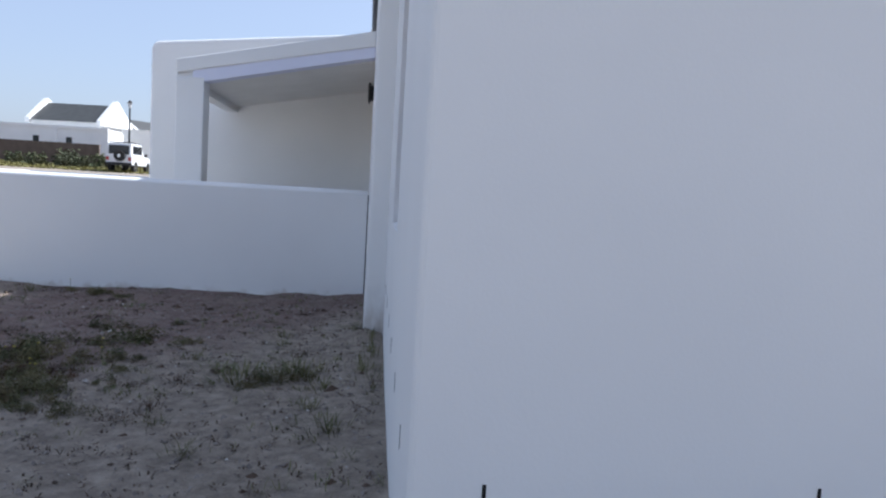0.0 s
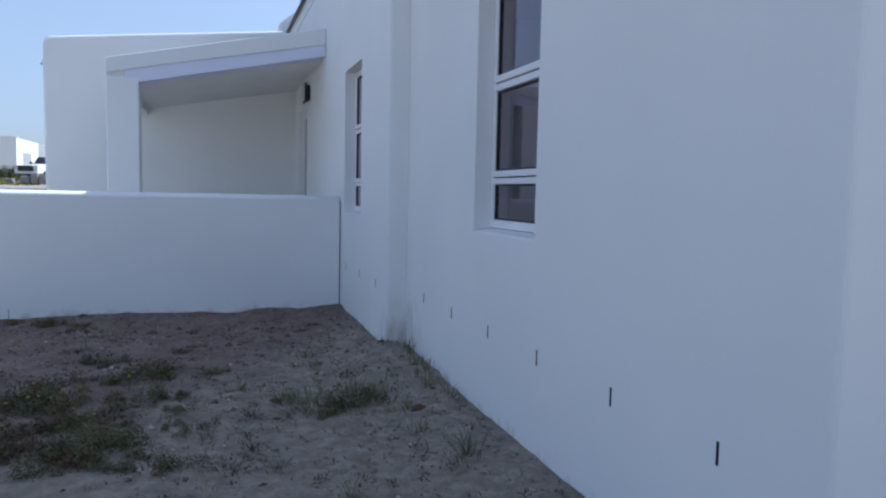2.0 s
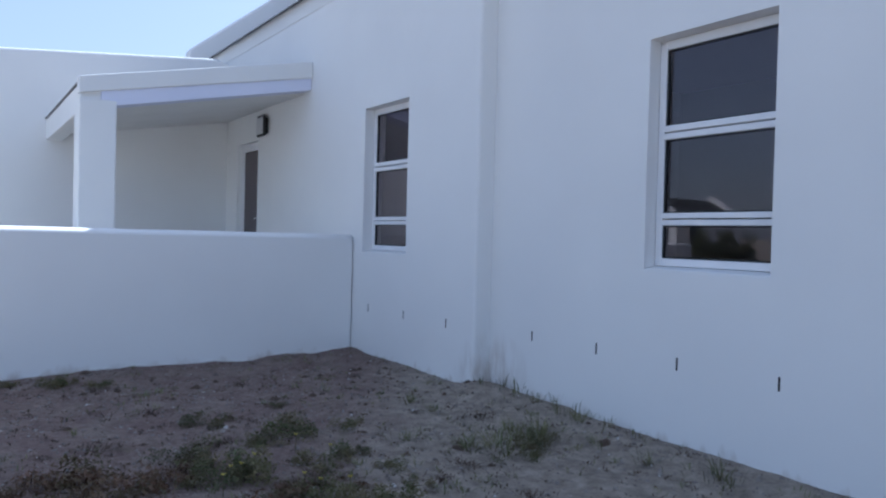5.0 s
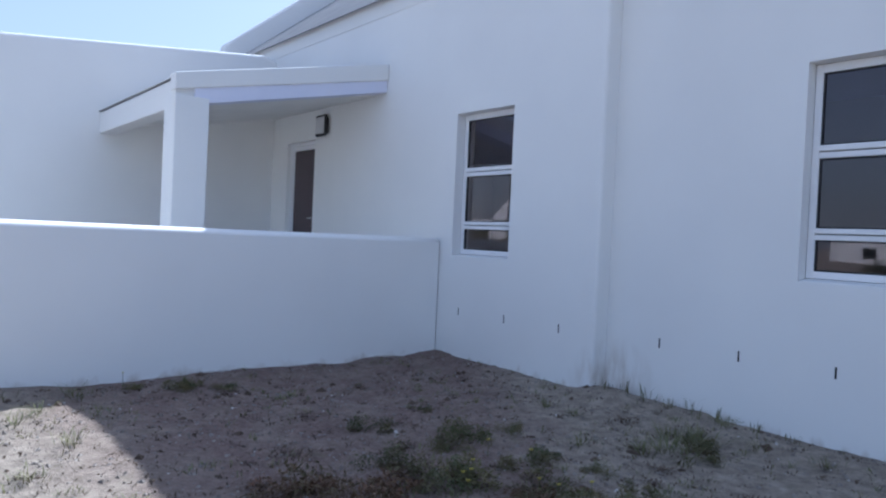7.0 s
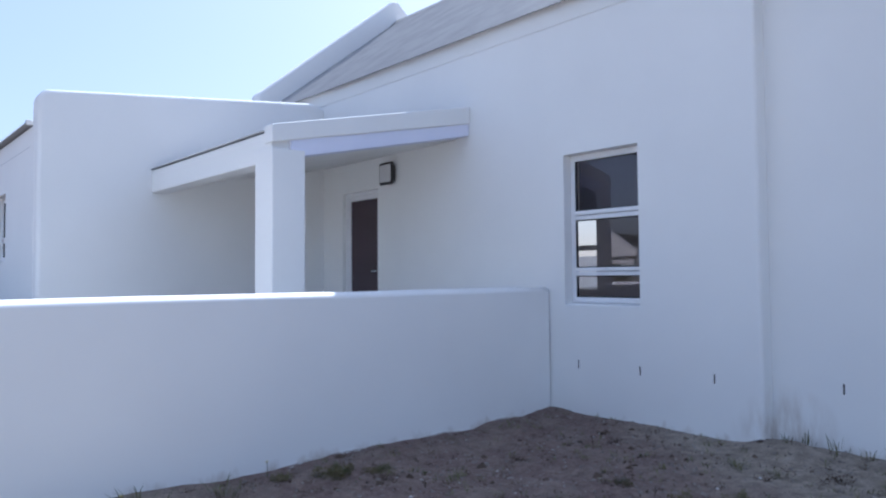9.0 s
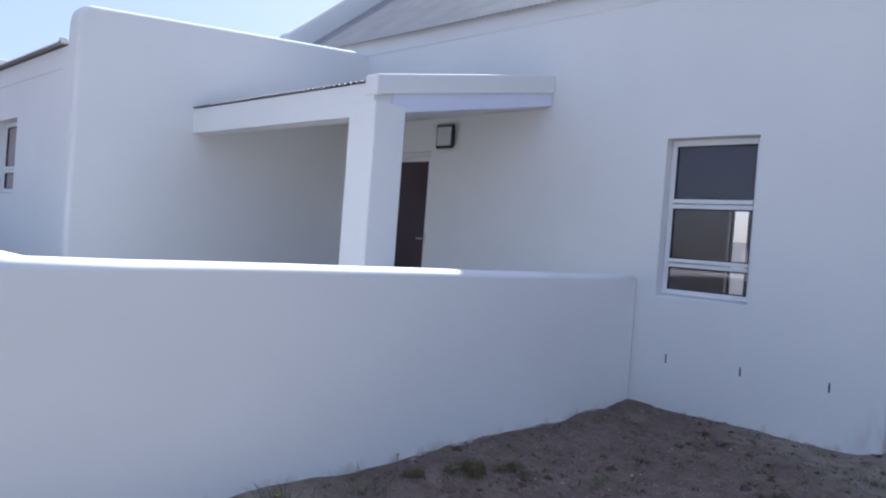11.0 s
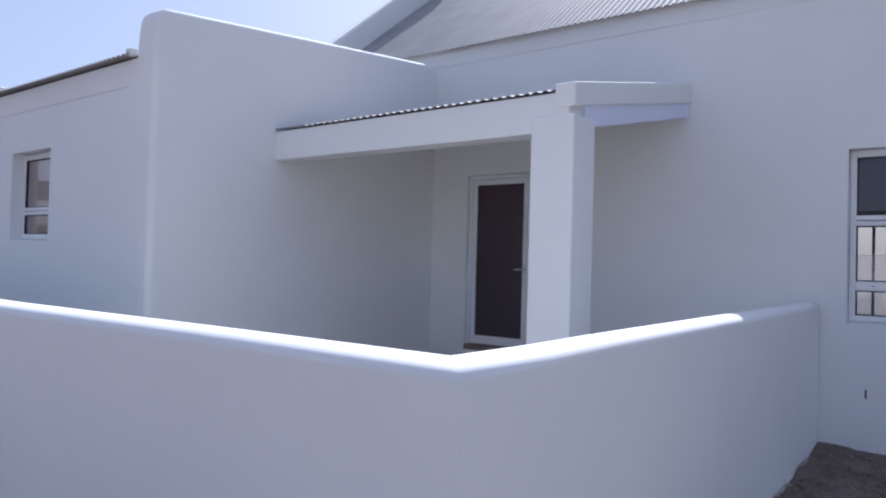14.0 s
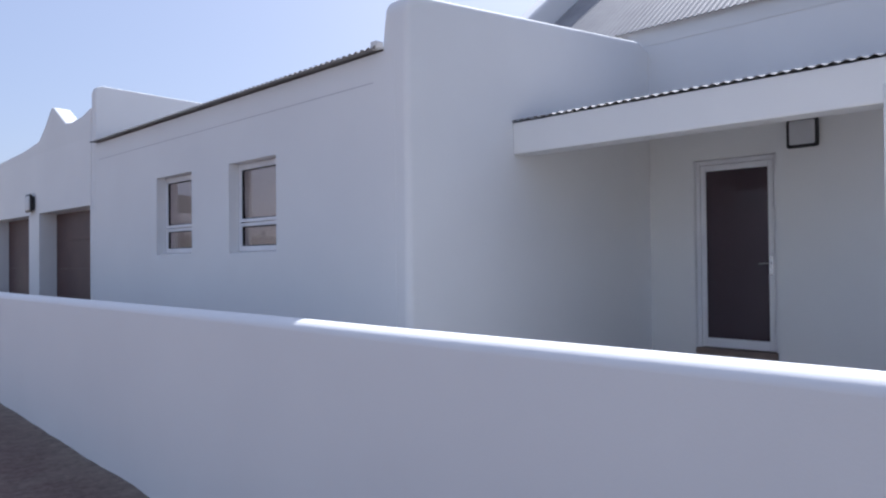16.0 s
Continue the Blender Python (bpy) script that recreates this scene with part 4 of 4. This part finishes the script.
tagged(new("verge_grass", mesh_of("verge_grass", vs, fs, TURF)), "yellow-green rough verge grass by the road", "grass", kind="stuff")


def shrub_mesh(seed):
    r2 = random.Random(seed)
    vs, fs = [], []
    for _ in range(900):
        a, u, d = r2.uniform(0, 6.283), r2.random(), r2.random() ** 0.4
        lump = 0.75 + 0.35 * math.sin(3 * a + seed) * math.sin(2 * u * 3 + seed)
        c = Vector((math.cos(a) * d * lump * (1 - u * 0.4), math.sin(a) * d * lump * (1 - u * 0.4), u * lump * 0.9))
        e, g = Vector((r2.gauss(0, 1), r2.gauss(0, 1), r2.gauss(0, 1))).normalized() * 0.09, Vector((r2.gauss(0, 1), r2.gauss(0, 1), r2.gauss(0, 1))).normalized() * 0.05
        n0 = len(vs)
        vs += [tuple(c - e), tuple(c + g), tuple(c + e), tuple(c - g)]
        fs.append((n0, n0 + 1, n0 + 2, n0 + 3))
    return mesh_of("foliage", vs, fs, BUSH)


SHRUBS = [shrub_mesh(s) for s in (1, 2, 3)]
for i, (x, y, s) in enumerate(((-25.0, 56, 1.0), (-23.2, 57, 1.2), (-21.8, 56, 0.9), (-20.4, 57, 1.2), (-22.6, 55, 0.8), (-27.5, 58, 0.9), (-30, 58, 1.0), (-16.2, 62, 0.9), (-14.6, 63, 0.7), (-30, 20, 1.2), (-31, 24, 1.5), (-30, 29, 1.3), (-31, 15, 1.2), (-32, 45, 1.4), (-33, 32, 1.6), (-33, 34.5, 1.4), (-33.5, 37, 1.7), (-33, 39.5, 1.5), (-34, 42, 1.6), (-33, 27, 1.5))):
    t = thing("shrub", (x, y, ground_height(x, y)), "rounded dull green shrub on the verge", "shrub", "shrubs on the verge")
    o = new("foliage", SHRUBS[i % 3])
    o.parent, o.scale = t, (s * 1.15, s * 1.15, s * 1.1)
    b = bmesh.new()
    for da in (-0.2, 0.0, 0.2):
        tube(b, (x, y, ground_height(x, y) - 0.05), (x + da, y + da * 0.6, ground_height(x, y) + 0.5 * s), 0.04, 0.015, 6)
    part("stem", b, STALK, t)

sh = thing("stone_pile", (-12.3, 52, 1.6), "low stack of pale grey rough building stones", "stones")
for i, (x, w, h) in enumerate(((-13.1, 0.55, 0.55), (-12.5, 0.42, 0.75), (-12.05, 0.5, 0.62), (-11.4, 0.4, 0.4), (-14.0, 0.5, 0.35))):
    part("stone", boxed(x, x + w, 52 - 0.1 * (i % 2), 52.5, 1.5, 1.58 + h, 0.06), STONE, sh)


def street_lamp(x, y, height):
    z = ground_height(x, y)
    t = thing("street_lamp", (x, y, z), "dark street lamp post with capped lantern", "street lamp")
    b = bmesh.new()
    tube(b, (x, y, z - 0.1), (x, y, z + height - 0.5), 0.09, 0.06)
    part("post", b, BLACK, t)
    b = bmesh.new()
    tube(b, (x, y, z + height - 0.5), (x, y, z + height - 0.1), 0.10, 0.17)
    part("lantern", b, OPAL, t)
    b = bmesh.new()
    tube(b, (x, y, z + height - 0.1), (x, y, z + height + 0.1), 0.24, 0.05)
    part("cap", b, BLACK, t)


street_lamp(-18.95, 58, 5.3)
street_lamp(-25.0, 28.0, 5.9)
street_lamp(-18.85, 90.0, 5.4)


def vehicle(name, x, y, heading, label, category, length, width, high, bonnet, deck, paint, spare=False):
    """Car built along its own +y; bonnet is the bonnet's height, deck the waist's height."""
    z = ground_height(x, y)
    t = thing(name, (x, y, z), label, category)
    t.rotation_euler = (0, 0, radians(heading))
    o = Vector((x, y, z))

    def put(nm, bm, mat, parent=t, lab=""):
        bmesh.ops.translate(bm, vec=o, verts=bm.verts)
        return part(nm, bm, mat, parent, lab)

    L, W = length, width / 2
    put("body", prism([(-L / 2, 0.45), (-L / 2, deck), (L * 0.16, deck), (L * 0.19, bonnet), (L / 2 - 0.05, bonnet - 0.08), (L / 2, 0.45)], "x", -W, W, 0.05), paint)
    cabin = [(-L / 2 + 0.04, deck - 0.02), (-L / 2 + (0.1 if spare else 0.7), high), (L * 0.02, high), (L * 0.15, deck - 0.02)]
    put("cabin", prism(cabin, "x", -W + 0.08, W - 0.08, 0.05), paint)
    for s in (-1, 1):
        for a, b in ((-0.40, -0.14), (-0.12, 0.03)):
            put("side_window", boxed(s * (W - 0.085), s * (W - 0.06), a * L, b * L, deck + 0.08, high - 0.14), CARGLASS)
        put("tail_lamp", boxed(s * (W - 0.22), s * (W - 0.05), -L / 2 - 0.03, -L / 2 + 0.02, 0.75, 1.0), RED)
        put("mirror", boxed(s * W, s * (W + 0.17), L * 0.12, L * 0.15, deck, deck + 0.18, 0.02), BLACK)
        for wy in (-L * 0.31, L * 0.31):
            b = bmesh.new()
            tube(b, (s * (W - 0.22), wy, 0.36), (s * (W + 0.01), wy, 0.36), 0.37, seg=24)
            wh = put("wheel", b, TYRE)
            b = bmesh.new()
            tube(b, (s * (W + 0.005), wy, 0.36), (s * (W + 0.025), wy, 0.36), 0.21, seg=16)
            put("rim", b, CHROME, wh)
    put("rear_window", boxed(-W + 0.2, W - 0.2, -L / 2 + 0.0, -L / 2 + 0.06, deck + 0.05, high - 0.15), CARGLASS)
    put("windscreen", prism([(L * 0.035, high - 0.10), (L * 0.045, high - 0.10), (L * 0.15, deck + 0.02), (L * 0.135, deck + 0.02)], "x", -W + 0.16, W - 0.16), CARGLASS)
    put("grille", boxed(-W + 0.32, W - 0.32, L / 2 - 0.05, L / 2 + 0.02, 0.62, bonnet - 0.14, 0.02), BLACK)
    for s in (-1, 1):
        put("headlamp", boxed(s * (W - 0.30), s * (W - 0.06), L / 2 - 0.06, L / 2 + 0.015, 0.74, bonnet - 0.16, 0.02), OPAL)
    put("bumper", boxed(-W, W, -L / 2 - 0.1, -L / 2 + 0.05, 0.42, 0.62, 0.03), BLACK if spare else paint)
    if spare:
        b = bmesh.new()
        tube(b, (0.1, -L / 2 - 0.22, 1.08), (0.1, -L / 2 - 0.02, 1.08), 0.37, seg=24)
        sp = put("spare_wheel", b, TYRE)
        b = bmesh.new()
        tube(b, (0.1, -L / 2 - 0.24, 1.08), (0.1, -L / 2 - 0.21, 1.08), 0.12, seg=16)
        put("rim", b, CHROME, sp)
        rk = bmesh.new()
        for s in (-1, 1):
            tube(rk, (s * (W - 0.15), -L * 0.42, high + 0.07), (s * (W - 0.15), L * 0.0, high + 0.07), 0.025, seg=8)
            for wy in (-0.4, -0.02):
                tube(rk, (s * (W - 0.15), wy * L, high - 0.02), (s * (W - 0.15), wy * L, high + 0.07), 0.02, seg=8)
        for wy in (-0.4, -0.2, -0.02):
            tube(rk, (-W + 0.15, wy * L, high + 0.07), (W - 0.15, wy * L, high + 0.07), 0.02, seg=8)
        put("roof_rack", rk, BLACK)
    return t


vehicle("off_road_vehicle", -17.1, 52.5, -2, "white boxy off-road vehicle with rear spare wheel", "vehicle", 4.0, 1.75, 1.95, 1.12, 1.15, CARPAINT, True)
vehicle("pickup_truck", -12.9, 60, 152, "white pickup truck with dark grille parked by the road", "vehicle", 4.9, 1.9, 1.85, 1.15, 1.2, CARPAINT)
vehicle("parked_car", -9.3, 66, -75, "white parked car on the road verge", "car", 4.2, 1.8, 1.5, 0.95, 0.98, CARPAINT)
